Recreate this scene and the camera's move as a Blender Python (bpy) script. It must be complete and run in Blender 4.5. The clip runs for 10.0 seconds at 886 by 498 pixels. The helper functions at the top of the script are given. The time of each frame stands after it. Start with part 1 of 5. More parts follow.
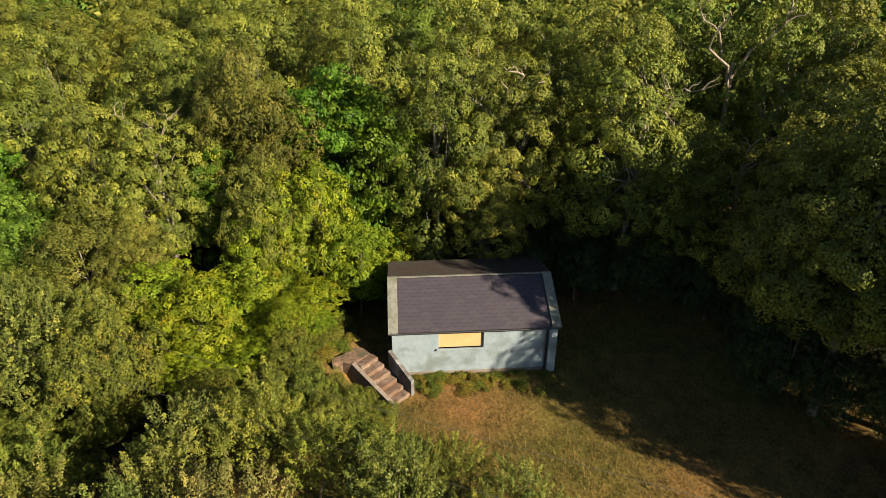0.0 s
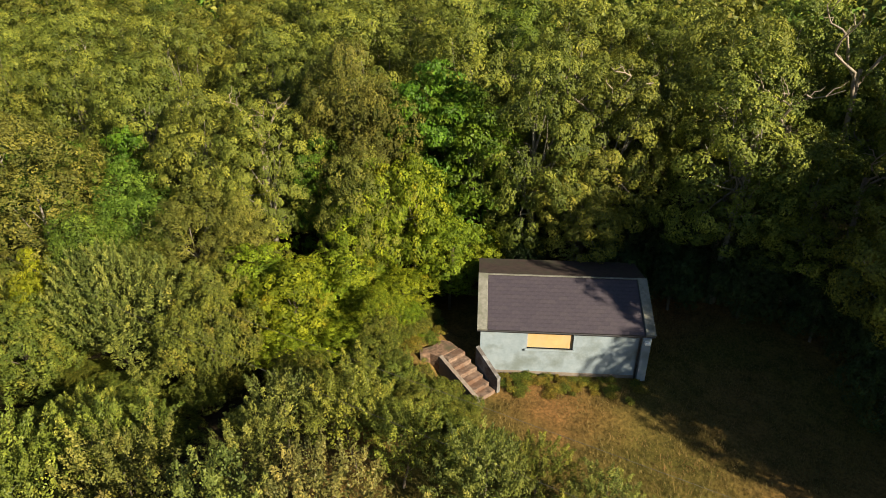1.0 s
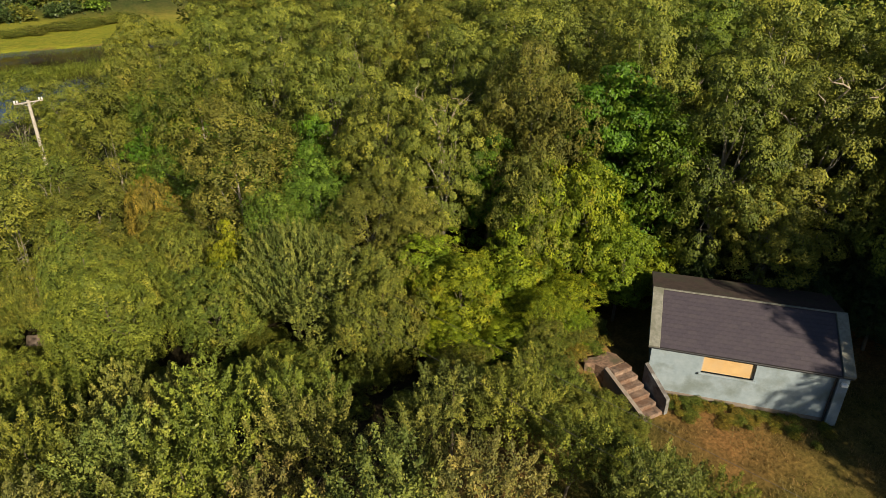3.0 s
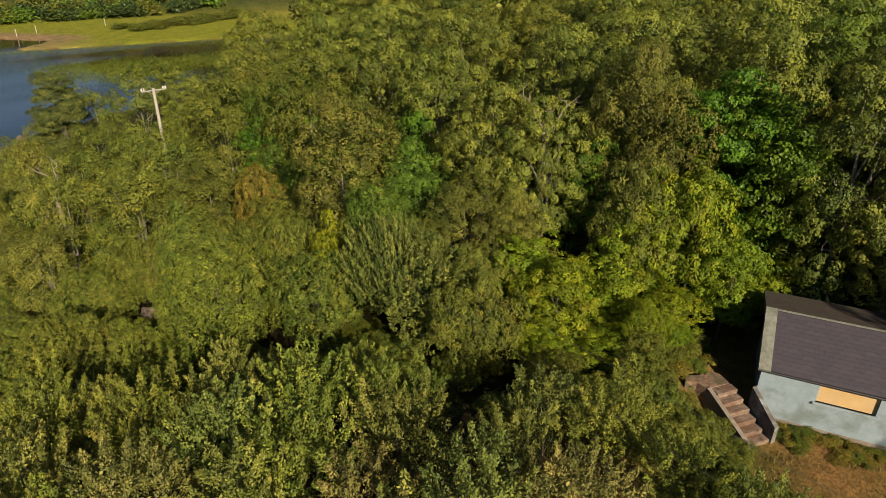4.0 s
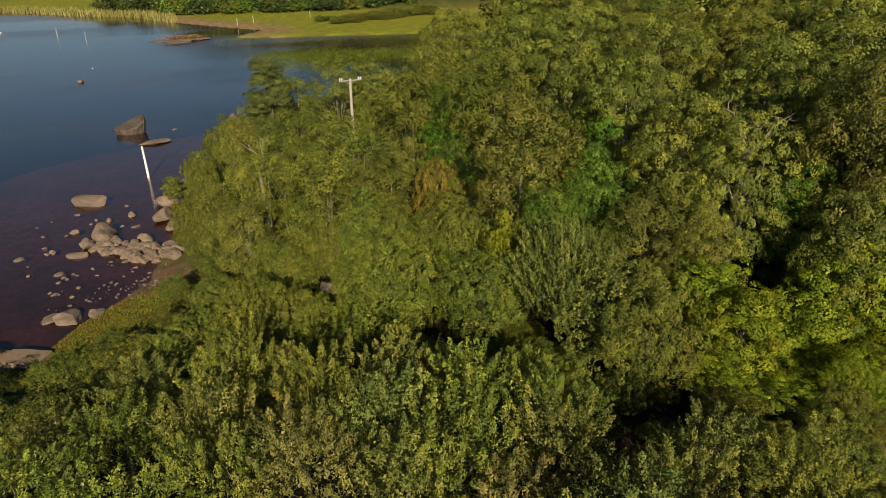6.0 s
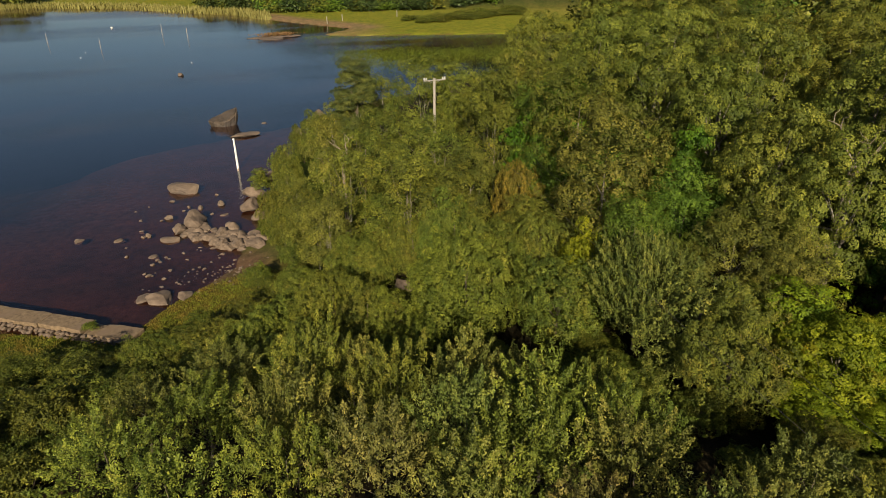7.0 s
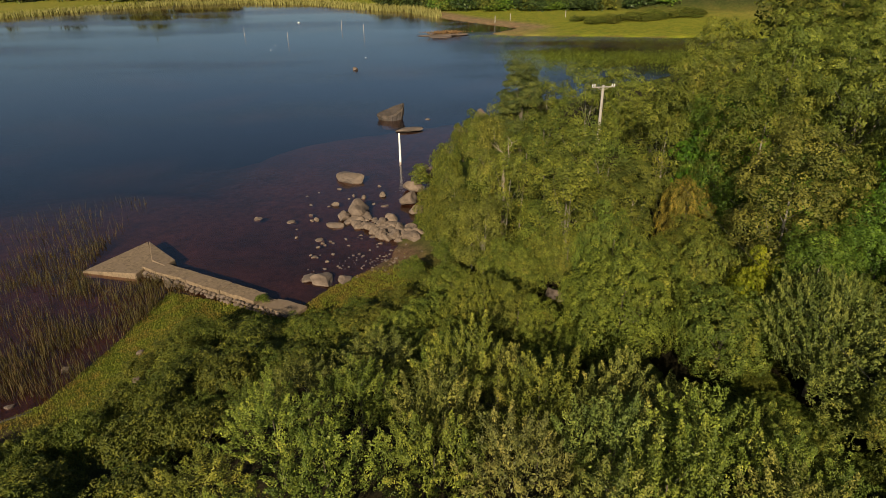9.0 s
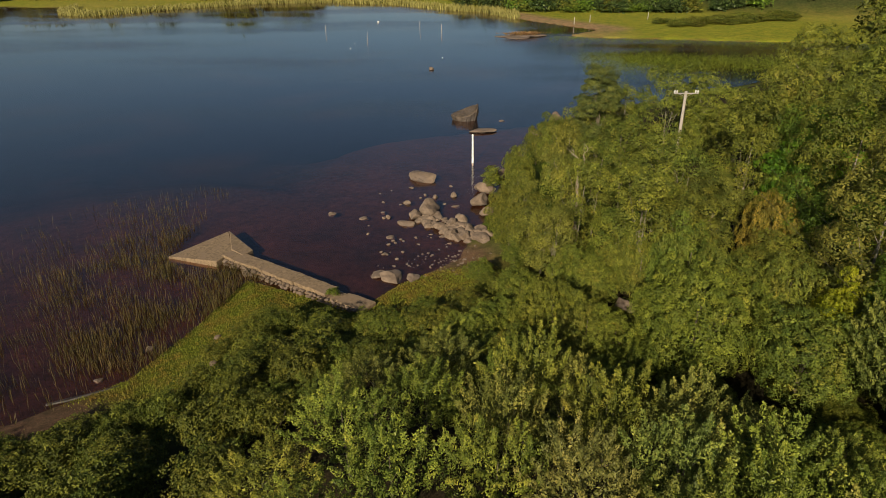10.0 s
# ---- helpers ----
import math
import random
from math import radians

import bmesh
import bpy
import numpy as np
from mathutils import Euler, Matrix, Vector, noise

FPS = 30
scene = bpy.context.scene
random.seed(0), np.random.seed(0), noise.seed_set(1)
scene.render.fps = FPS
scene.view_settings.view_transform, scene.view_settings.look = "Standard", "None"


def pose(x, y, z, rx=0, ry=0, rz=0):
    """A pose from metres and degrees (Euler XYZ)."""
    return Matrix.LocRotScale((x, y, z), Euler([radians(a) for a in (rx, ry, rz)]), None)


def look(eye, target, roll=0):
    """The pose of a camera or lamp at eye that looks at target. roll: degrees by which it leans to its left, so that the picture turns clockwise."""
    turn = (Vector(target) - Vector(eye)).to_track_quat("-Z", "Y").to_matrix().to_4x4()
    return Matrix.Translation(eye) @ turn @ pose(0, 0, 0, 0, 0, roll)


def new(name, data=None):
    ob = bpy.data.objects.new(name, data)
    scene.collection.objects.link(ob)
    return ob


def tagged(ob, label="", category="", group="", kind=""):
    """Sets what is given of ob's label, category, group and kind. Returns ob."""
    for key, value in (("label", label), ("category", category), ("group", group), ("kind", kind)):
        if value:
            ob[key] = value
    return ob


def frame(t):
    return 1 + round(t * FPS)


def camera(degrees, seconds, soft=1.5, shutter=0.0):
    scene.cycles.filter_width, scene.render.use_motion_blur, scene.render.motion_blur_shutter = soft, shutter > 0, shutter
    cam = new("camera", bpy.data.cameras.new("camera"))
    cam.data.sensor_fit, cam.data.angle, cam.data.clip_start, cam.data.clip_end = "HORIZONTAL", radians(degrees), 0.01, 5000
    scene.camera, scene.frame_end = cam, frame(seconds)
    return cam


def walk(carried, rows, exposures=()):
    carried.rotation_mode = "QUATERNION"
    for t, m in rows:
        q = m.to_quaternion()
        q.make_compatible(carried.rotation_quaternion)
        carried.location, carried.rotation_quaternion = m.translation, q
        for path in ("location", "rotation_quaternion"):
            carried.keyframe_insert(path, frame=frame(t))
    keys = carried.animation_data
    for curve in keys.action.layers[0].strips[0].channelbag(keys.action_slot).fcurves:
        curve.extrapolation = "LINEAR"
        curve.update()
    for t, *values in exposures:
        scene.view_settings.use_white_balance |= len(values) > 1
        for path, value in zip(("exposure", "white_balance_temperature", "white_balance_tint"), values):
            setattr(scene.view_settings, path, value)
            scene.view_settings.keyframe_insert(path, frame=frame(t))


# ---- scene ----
cam = camera(70.0, 10.0, soft=0.6)

PATH = [
    (0, (1.558, -2.813, 23.293), (3.234, -2.195, 22.393), 0.2),
    (0.5, (1.411, -2.617, 23.15), (3.043, -1.883, 22.256), 0.1),
    (1, (1.211, -2.265, 23.093), (2.79, -1.425, 22.198), 0.3),
    (1.5, (1.042, -1.909, 23.107), (2.562, -0.969, 22.209), 0.2),
    (2, (0.924, -1.601, 23.14), (2.391, -0.584, 22.238), 0.0),
    (2.5, (0.672, -1.213, 23.072), (2.089, -0.124, 22.174), 0.0),
    (4, (0.002, -0.318, 22.914), (1.168, 1.04, 22.022), 0.1),
    (4.5, (-0.127, -0.154, 22.869), (0.935, 1.287, 21.977), 0.0),
    (5, (-0.256, 0.069, 22.857), (0.686, 1.592, 21.965), -0.1),
    (5.5, (-0.415, 0.225, 22.927), (0.436, 1.799, 22.033), -0.1),
    (7, (-0.691, 0.495, 23.072), (-0.144, 2.198, 22.177), -0.3),
    (7.5, (-0.855, 0.578, 23.15), (-0.42, 2.313, 22.255), -0.5),
    (8, (-1.057, 0.67, 23.265), (-0.735, 2.428, 22.369), -0.6),
    (8.5, (-1.206, 0.714, 23.379), (-0.993, 2.489, 22.483), -0.8),
    (9, (-1.341, 0.693, 23.515), (-1.233, 2.478, 22.62), -1.0),
    (9.5, (-1.44, 0.62, 23.702), (-1.436, 2.408, 22.806), -1.3),
    (10, (-1.577, 0.631, 23.706), (-1.677, 2.418, 22.814), -1.2),
]
walk(cam, [(t, look(eye, target, roll)) for t, eye, target, roll in PATH],
     exposures=[(0, 1.28), (2.5, 0.95), (5.5, 0.53), (10, 0.42)])


# ---- light ----
SUN_AZ, SUN_EL = Vector((-0.28, -0.96)), radians(26)
world = bpy.data.worlds.new("sky")
scene.world = world
world.use_nodes = True
sky = world.node_tree.nodes.new("ShaderNodeTexSky")
sky.sky_type, sky.sun_disc = "NISHITA", False
sky.dust_density, sky.ozone_density = 0.4, 2.5
sky.sun_elevation, sky.sun_rotation = SUN_EL, math.atan2(SUN_AZ.x, SUN_AZ.y)
back = world.node_tree.nodes["Background"]
back.inputs["Strength"].default_value = 0.046
world.node_tree.links.new(sky.outputs["Color"], back.inputs["Color"])
lamp = bpy.data.lights.new("sun", "SUN")
lamp.energy, lamp.angle, lamp.color = 5.8, radians(0.5), (1.0, 0.845, 0.635)
sun = new("sun", lamp)
sun.matrix_world = look((SUN_AZ.x * 60, SUN_AZ.y * 60, 60 * math.tan(SUN_EL) + 8), (0, 0, 8))

# ---- small builders ----
rng = np.random.default_rng(7)


def thing(name, label, category, group="", at=(0, 0, 0), turn=0.0):
    ob = new(name)
    ob.matrix_world = Matrix.Translation(at) @ Matrix.Rotation(turn, 4, "Z")
    ob.empty_display_size = 0.3
    return tagged(ob, label, category, group)


def obj(name, mesh, material, parent=None, label=""):
    if material and not mesh.materials:
        mesh.materials.append(material)
    ob = new(name, mesh)
    if parent is not None:
        ob.parent = parent
    return tagged(ob, label)


def part(name, bm, material, parent, label=""):
    mesh = bpy.data.meshes.new(name)
    bmesh.ops.recalc_face_normals(bm, faces=bm.faces)
    bm.to_mesh(mesh)
    bm.free()
    return obj(name, mesh, material, parent, label)


def mesh_of(name, verts, faces, smooth=False):
    """Arrays of places and of four-cornered (or three-cornered) faces."""
    verts, faces = np.asarray(verts, np.float32), np.asarray(faces, np.int32)
    mesh = bpy.data.meshes.new(name)
    n = faces.shape[1]
    mesh.vertices.add(len(verts))
    mesh.vertices.foreach_set("co", verts.ravel())
    mesh.loops.add(faces.size)
    mesh.loops.foreach_set("vertex_index", faces.ravel())
    mesh.polygons.add(len(faces))
    mesh.polygons.foreach_set("loop_start", np.arange(len(faces), dtype=np.int32) * n)
    mesh.update(calc_edges=True)
    mesh.polygons.foreach_set("use_smooth", np.full(len(faces), smooth))
    return mesh


def box(bm, lo, hi, bevel=0.0):
    g = bmesh.ops.create_cube(bm, size=1.0)["verts"]
    for v in g:
        v.co = Vector([lo[i] + (v.co[i] + 0.5) * (hi[i] - lo[i]) for i in range(3)])
    if bevel:
        edges = list({e for v in g for e in v.link_edges})
        bmesh.ops.bevel(bm, geom=edges, offset=bevel, segments=1, affect="EDGES")
    return bm


def slab(bm, ring, z0, z1):
    """An upright prism over a ring of (x, y) or (x, y, top) places."""
    low = [bm.verts.new((p[0], p[1], z0)) for p in ring]
    top = [bm.verts.new((p[0], p[1], p[2] if len(p) > 2 else z1)) for p in ring]
    bm.faces.new(top)
    bm.faces.new(low[::-1])
    for i in range(len(ring)):
        j = (i + 1) % len(ring)
        bm.faces.new((low[i], low[j], top[j], top[i]))
    return bm


def tube(points, radii, sides=6):
    """Arrays of a tapered tube along points."""
    points = [Vector(p) for p in points]
    verts, faces = [], []
    for i, p in enumerate(points):
        d = (points[min(i + 1, len(points) - 1)] - points[max(i - 1, 0)]).normalized()
        a = d.cross(Vector((0.31, 0.95, 0.1)) if abs(d.x) < 0.9 else Vector((0, 0, 1))).normalized()
        b = d.cross(a)
        for k in range(sides):
            w = 2 * math.pi * k / sides
            verts.append(p + (a * math.cos(w) + b * math.sin(w)) * radii[i])
    for i in range(len(points) - 1):
        for k in range(sides):
            m = (k + 1) % sides
            faces.append((i * sides + k, i * sides + m, (i + 1) * sides + m, (i + 1) * sides + k))
    return np.array([tuple(v) for v in verts]), np.array(faces)


def joined(pieces):
    verts, faces, n = [], [], 0
    for v, f in pieces:
        verts.append(v)
        faces.append(f + n)
        n += len(v)
    return np.concatenate(verts), np.concatenate(faces)


# ---- materials ----
class Nodes:
    def __init__(self, name):
        self.mat = bpy.data.materials.new(name)
        self.mat.use_nodes = True
        self.tree = self.mat.node_tree
        self.bsdf = self.tree.nodes["Principled BSDF"]
        self.out = self.tree.nodes["Material Output"]

    def add(self, kind, **values):
        n = self.tree.nodes.new("ShaderNode" + kind)
        for k, v in values.items():
            n.inputs[k.replace("_", " ")].default_value = v
        return n

    def link(self, a, b):
        self.tree.links.new(a, b)

    def noise(self, scale, detail=4.0, coords="Object", rough=0.6):
        c = self.add("TexCoord")
        n = self.add("TexNoise", Scale=scale, Detail=detail, Roughness=rough)
        self.link(c.outputs[coords], n.inputs["Vector"])
        return n.outputs["Fac"]

    def ramp(self, fac, *stops):
        r = self.add("ValToRGB")
        while len(r.color_ramp.elements) < len(stops):
            r.color_ramp.elements.new(0.5)
        for e, (pos, col) in zip(r.color_ramp.elements, stops):
            e.position, e.color = pos, (*col, 1)
        self.link(fac, r.inputs["Fac"])
        return r.outputs["Color"]

    def mix(self, fac, a, b, blend="MIX"):
        m = self.tree.nodes.new("ShaderNodeMix")
        m.data_type, m.blend_type = "RGBA", blend
        for value, socket in ((fac, m.inputs[0]), (a, m.inputs[6]), (b, m.inputs[7])):
            if isinstance(value, (int, float)):
                socket.default_value = value
            elif isinstance(value, tuple):
                socket.default_value = (*value, 1)
            else:
                self.link(value, socket)
        return m.outputs[2]

    def bump(self, height, strength, distance):
        b = self.add("Bump", Strength=strength, Distance=distance)
        self.link(height, b.inputs["Height"])
        self.link(b.outputs["Normal"], self.bsdf.inputs["Normal"])


def surface(name, dark, light, scale, rough=0.8, bump=0.3, size=0.02, stain=None, stain_scale=0.6):
    """A rough surface: fine grain from dark to light, and broad stains."""
    n = Nodes(name)
    grain = n.noise(scale, 6)
    col = n.ramp(grain, (0.3, dark), (0.7, light))
    if stain:
        broad = n.noise(stain_scale, 5)
        col = n.mix(n.ramp(broad, (0.48, (0, 0, 0)), (0.66, (1, 1, 1))), col, stain)
    n.link(col, n.bsdf.inputs["Base Color"])
    n.bsdf.inputs["Roughness"].default_value = rough
    n.bump(grain, bump, size)
    return n.mat


def leaf_material(name, dark, light, odd, patch=0.35, shine=0.45, through_it=0.18, sprays_differ=True):
    """Leaves: each its own shade, whole trees differ, some patches turn."""
    n = Nodes(name)
    geo, info = n.add("NewGeometry"), n.add("ObjectInfo")
    col = n.ramp(geo.outputs["Random Per Island"], (-0.0, tuple(0.85 * a + 0.1 * b for a, b in zip(dark, light))), (1.0, tuple(0.15 * a + 0.85 * b for a, b in zip(dark, light))))
    broad = n.noise(0.9, 3)
    turned = n.ramp(broad, (0.62 - patch * 0.3, (0, 0, 0)), (0.78, (0.8, 0.8, 0.8)))
    col = n.mix(turned, col, odd)
    tone = n.ramp(n.noise(3.0, 2), (0.36, (0.80, 0.82, 0.80)), (0.64, (1.22, 1.20, 1.14)))
    col = n.mix(1.0, col, tone, "MULTIPLY")
    if sprays_differ:
        attr = n.add("Attribute")
        attr.attribute_name = "spray"
        col = n.mix(1.0, col, n.ramp(attr.outputs["Fac"], (0.0, (0.52, 0.60, 0.60)), (0.55, (0.92, 0.95, 0.95)), (1.0, (1.46, 1.38, 1.28))), "MULTIPLY")
    hsv = n.add("HueSaturation")
    m1 = n.add("MapRange", From_Min=0, From_Max=1, To_Min=0.476, To_Max=0.510)
    m2 = n.add("MapRange", From_Min=0, From_Max=1, To_Min=0.84, To_Max=1.14)
    n.link(info.outputs["Random"], m1.inputs["Value"])
    wn = n.tree.nodes.new("ShaderNodeTexWhiteNoise")
    wn.noise_dimensions = "1D"
    n.link(info.outputs["Random"], wn.inputs["W"])
    n.link(wn.outputs["Value"], m2.inputs["Value"])
    n.link(m1.outputs["Result"], hsv.inputs["Hue"])
    n.link(m2.outputs["Result"], hsv.inputs["Value"])
    n.link(col, hsv.inputs["Color"])
    n.link(hsv.outputs["Color"], n.bsdf.inputs["Base Color"])
    n.bsdf.inputs["Roughness"].default_value = shine
    n.bsdf.inputs["Specular IOR Level"].default_value = 0.18
    tr = n.add("BsdfTranslucent")
    n.link(hsv.outputs["Color"], tr.inputs["Color"])
    mx = n.add("MixShader", Fac=through_it)
    n.link(n.bsdf.outputs["BSDF"], mx.inputs[1])
    n.link(tr.outputs["BSDF"], mx.inputs[2])
    n.link(mx.outputs["Shader"], n.out.inputs["Surface"])
    return n.mat


WILLOW_LEAF = leaf_material("willow_leaf", (0.074, 0.095, 0.017), (0.191, 0.211, 0.044), (0.262, 0.245, 0.051), shine=0.5)
GREEN_WILLOW = leaf_material("green_willow_leaf", (0.077, 0.102, 0.014), (0.183, 0.208, 0.030), (0.271, 0.255, 0.043), 0.25)
TAN_WILLOW = leaf_material("tan_willow_leaf", (0.095, 0.098, 0.022), (0.20, 0.195, 0.052), (0.21, 0.19, 0.05), 0.3)
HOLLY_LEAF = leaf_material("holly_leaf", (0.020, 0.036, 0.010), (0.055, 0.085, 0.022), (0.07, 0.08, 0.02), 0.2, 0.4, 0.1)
OAK_LEAF = leaf_material("oak_leaf", (0.072, 0.096, 0.014), (0.184, 0.204, 0.029), (0.19, 0.185, 0.025), 0.1, 0.5)
BIRCH_LEAF = leaf_material("birch_leaf", (0.060, 0.080, 0.011), (0.144, 0.162, 0.022), (0.180, 0.153, 0.020), 0.25, 0.55)
LIME_LEAF = leaf_material("rowan_leaf", (0.101, 0.159, 0.010), (0.231, 0.299, 0.017), (0.364, 0.293, 0.018), 0.2, 0.5, 0.38)
BUSH_LEAF = leaf_material("sallow_leaf", (0.059, 0.085, 0.011), (0.144, 0.171, 0.025), (0.224, 0.190, 0.028), 0.4, 0.55)
GORSE_LEAF = leaf_material("gorse_leaf", (0.049, 0.066, 0.009), (0.127, 0.141, 0.018), (0.162, 0.118, 0.023), 0.3, 0.6, 0.15)
YELLOW_LEAF = leaf_material("yellowing_leaf", (0.17, 0.20, 0.008), (0.30, 0.33, 0.015), (0.33, 0.31, 0.02), 0.4, 0.5, 0.30)
RUST_LEAF = leaf_material("rusty_leaf", (0.14, 0.125, 0.018), (0.25, 0.205, 0.028), (0.13, 0.16, 0.02), 0.5, 0.5)
DOME_LEAF = leaf_material("pale_sallow_leaf", (0.078, 0.106, 0.012), (0.165, 0.200, 0.026), (0.22, 0.215, 0.032), 0.4, 0.55)
ALDER_LEAF = leaf_material("alder_leaf", (0.044, 0.092, 0.011), (0.112, 0.185, 0.020), (0.14, 0.18, 0.02), 0.2, 0.5)
OLIVE_LEAF = leaf_material("olive_birch_leaf", (0.076, 0.085, 0.013), (0.158, 0.162, 0.028), (0.165, 0.155, 0.028), 0.3, 0.55)
FRESH_LEAF = leaf_material("sycamore_leaf", (0.045, 0.100, 0.008), (0.120, 0.205, 0.014), (0.15, 0.21, 0.016), 0.2, 0.45, 0.35)
PINE_LEAF = leaf_material("pine_needle", (0.06, 0.075, 0.018), (0.13, 0.14, 0.03), (0.15, 0.13, 0.03), 0.2, 0.5, 0.15)
BARK = surface("bark", (0.06, 0.045, 0.03), (0.13, 0.105, 0.075), 14, 0.9, 0.6, 0.02, (0.13, 0.14, 0.08), 1.5)
OAK_BARK = surface("lichened_bark", (0.10, 0.085, 0.065), (0.25, 0.22, 0.175), 9, 0.85, 0.5, 0.015, (0.12, 0.12, 0.08), 2.0)
DARK_STRIP = surface("dark_strip", (0.012, 0.009, 0.007), (0.035, 0.026, 0.020), 9, 0.5, 0.5, 0.02)
DEAD_WOOD = surface("dead_wood", (0.15, 0.12, 0.085), (0.29, 0.24, 0.18), 10, 0.8, 0.5, 0.01)

# ---- the lie of the land ----
# shore of the lake, from the near reeds past the jetty, round the bay and back along the far side
SHORE = np.array([(-900, -300), (-120, -40), (-60, 7), (-27, 26.5), (-22.4, 30.3), (-20.6, 36), (-19.2, 42.6), (-16.5, 41.4),
                  (-9.8, 38.6), (-8.6, 40.2), (-7.2, 42.2), (-4.6, 44.4), (-2.8, 46.6), (-2.2, 49.5), (-0.8, 54), (0.3, 60),
                  (2.8, 68), (5, 76), (7.5, 82), (11.5, 89), (20, 97), (40, 103), (70, 110), (105, 124), (104, 147), (64, 155),
                  (46, 160), (30, 164), (21, 168), (25, 173), (31, 178), (24, 187), (14, 201), (2, 224), (-14, 236), (-32, 255), (-60, 267), (-90, 267), (-115, 249),
                  (-138, 231), (-150, 236), (-165, 262), (-260, 285), (-600, 240), (-1000, -100)], float)


def shore_distance(x, y):
    """Metres from the shore line: positive on land, negative in the lake."""
    x, y = np.asarray(x, float), np.asarray(y, float)
    best, inside = np.full(x.shape, 1e9), np.zeros(x.shape, bool)
    for (ax, ay), (bx, by) in zip(SHORE, np.roll(SHORE, -1, 0)):
        dx, dy = bx - ax, by - ay
        k = np.clip(((x - ax) * dx + (y - ay) * dy) / (dx * dx + dy * dy), 0, 1)
        best = np.minimum(best, np.hypot(x - ax - k * dx, y - ay - k * dy))
        with np.errstate(divide="ignore", invalid="ignore"):
            crosses = ((ay > y) != (by > y)) & (x < dx * (y - ay) / (dy if dy else 1e-9) + ax)
        inside ^= crosses
    return np.where(inside, -best, best)


def ease(a, b, v):
    k = np.clip((v - a) / (b - a), 0, 1)
    return k * k * (3 - 2 * k)


def waves(x, y, size):
    return (np.sin(x / size + 1.3 * np.sin(y / size * 0.7)) + np.sin(y / size * 1.3 + 1.7 * np.sin(x / size * 0.6 + 2)) + np.sin((x + y) / size * 0.53 + 4)) / 3


HOUSE = Vector((19.12, 5.80, 8.0))
HU, HV = Vector((0.4158, -0.9094, 0)), Vector((0.9094, 0.4158, 0))


def land(x, y):
    x, y = np.asarray(x, float), np.asarray(y, float)
    d = shore_distance(x, y)
    far = ease(106, 130, y + 0.05 * x)
    hill = 0.18 * np.clip(d, 0, 1.5) + 8.1 * (1 - np.exp(-(np.clip(d - 1.5, 0, None) / 20) ** 1.3))
    hill = hill + 0.11 * np.clip(x - 26, 0, 120) + 0.12 * waves(x, y, 1.9) * ease(2, 8, d)
    flat = ease(11, 5, np.hypot(x - 19.5, y - 2.0))
    hill = hill * (1 - flat) + flat * (7.95 + 0.03 * waves(x, y, 0.7))
    hill = hill + 0.95 * ease(2.7, 1.0, np.hypot(x - 19.0, y - 8.9))
    meadow = 0.12 * np.clip(d, 0, 2) + 0.010 * np.clip(d, 0, 400) + 0.06 * waves(x, y, 6) * ease(2, 10, d) + 0.45 * np.clip(d - 54, 0, 80) * ease(-15, 45, x)
    shelf = 24 * ease(92, 74, y + 0.25 * x) + 2 + 0.45 * np.clip(-20 - x, 0, 40)
    w = np.clip(-d, 0, None)
    bed = -0.06 - 0.035 * w - 3.4 * ease(0.75, 1.2, w / shelf) + 0.05 * waves(x, y, 1.1) * ease(0, 3, w)
    return np.where(d > 0, hill * (1 - far) + meadow * far, bed)


def ground_at(x, y):
    return float(land(np.array([x]), np.array([y]))[0])


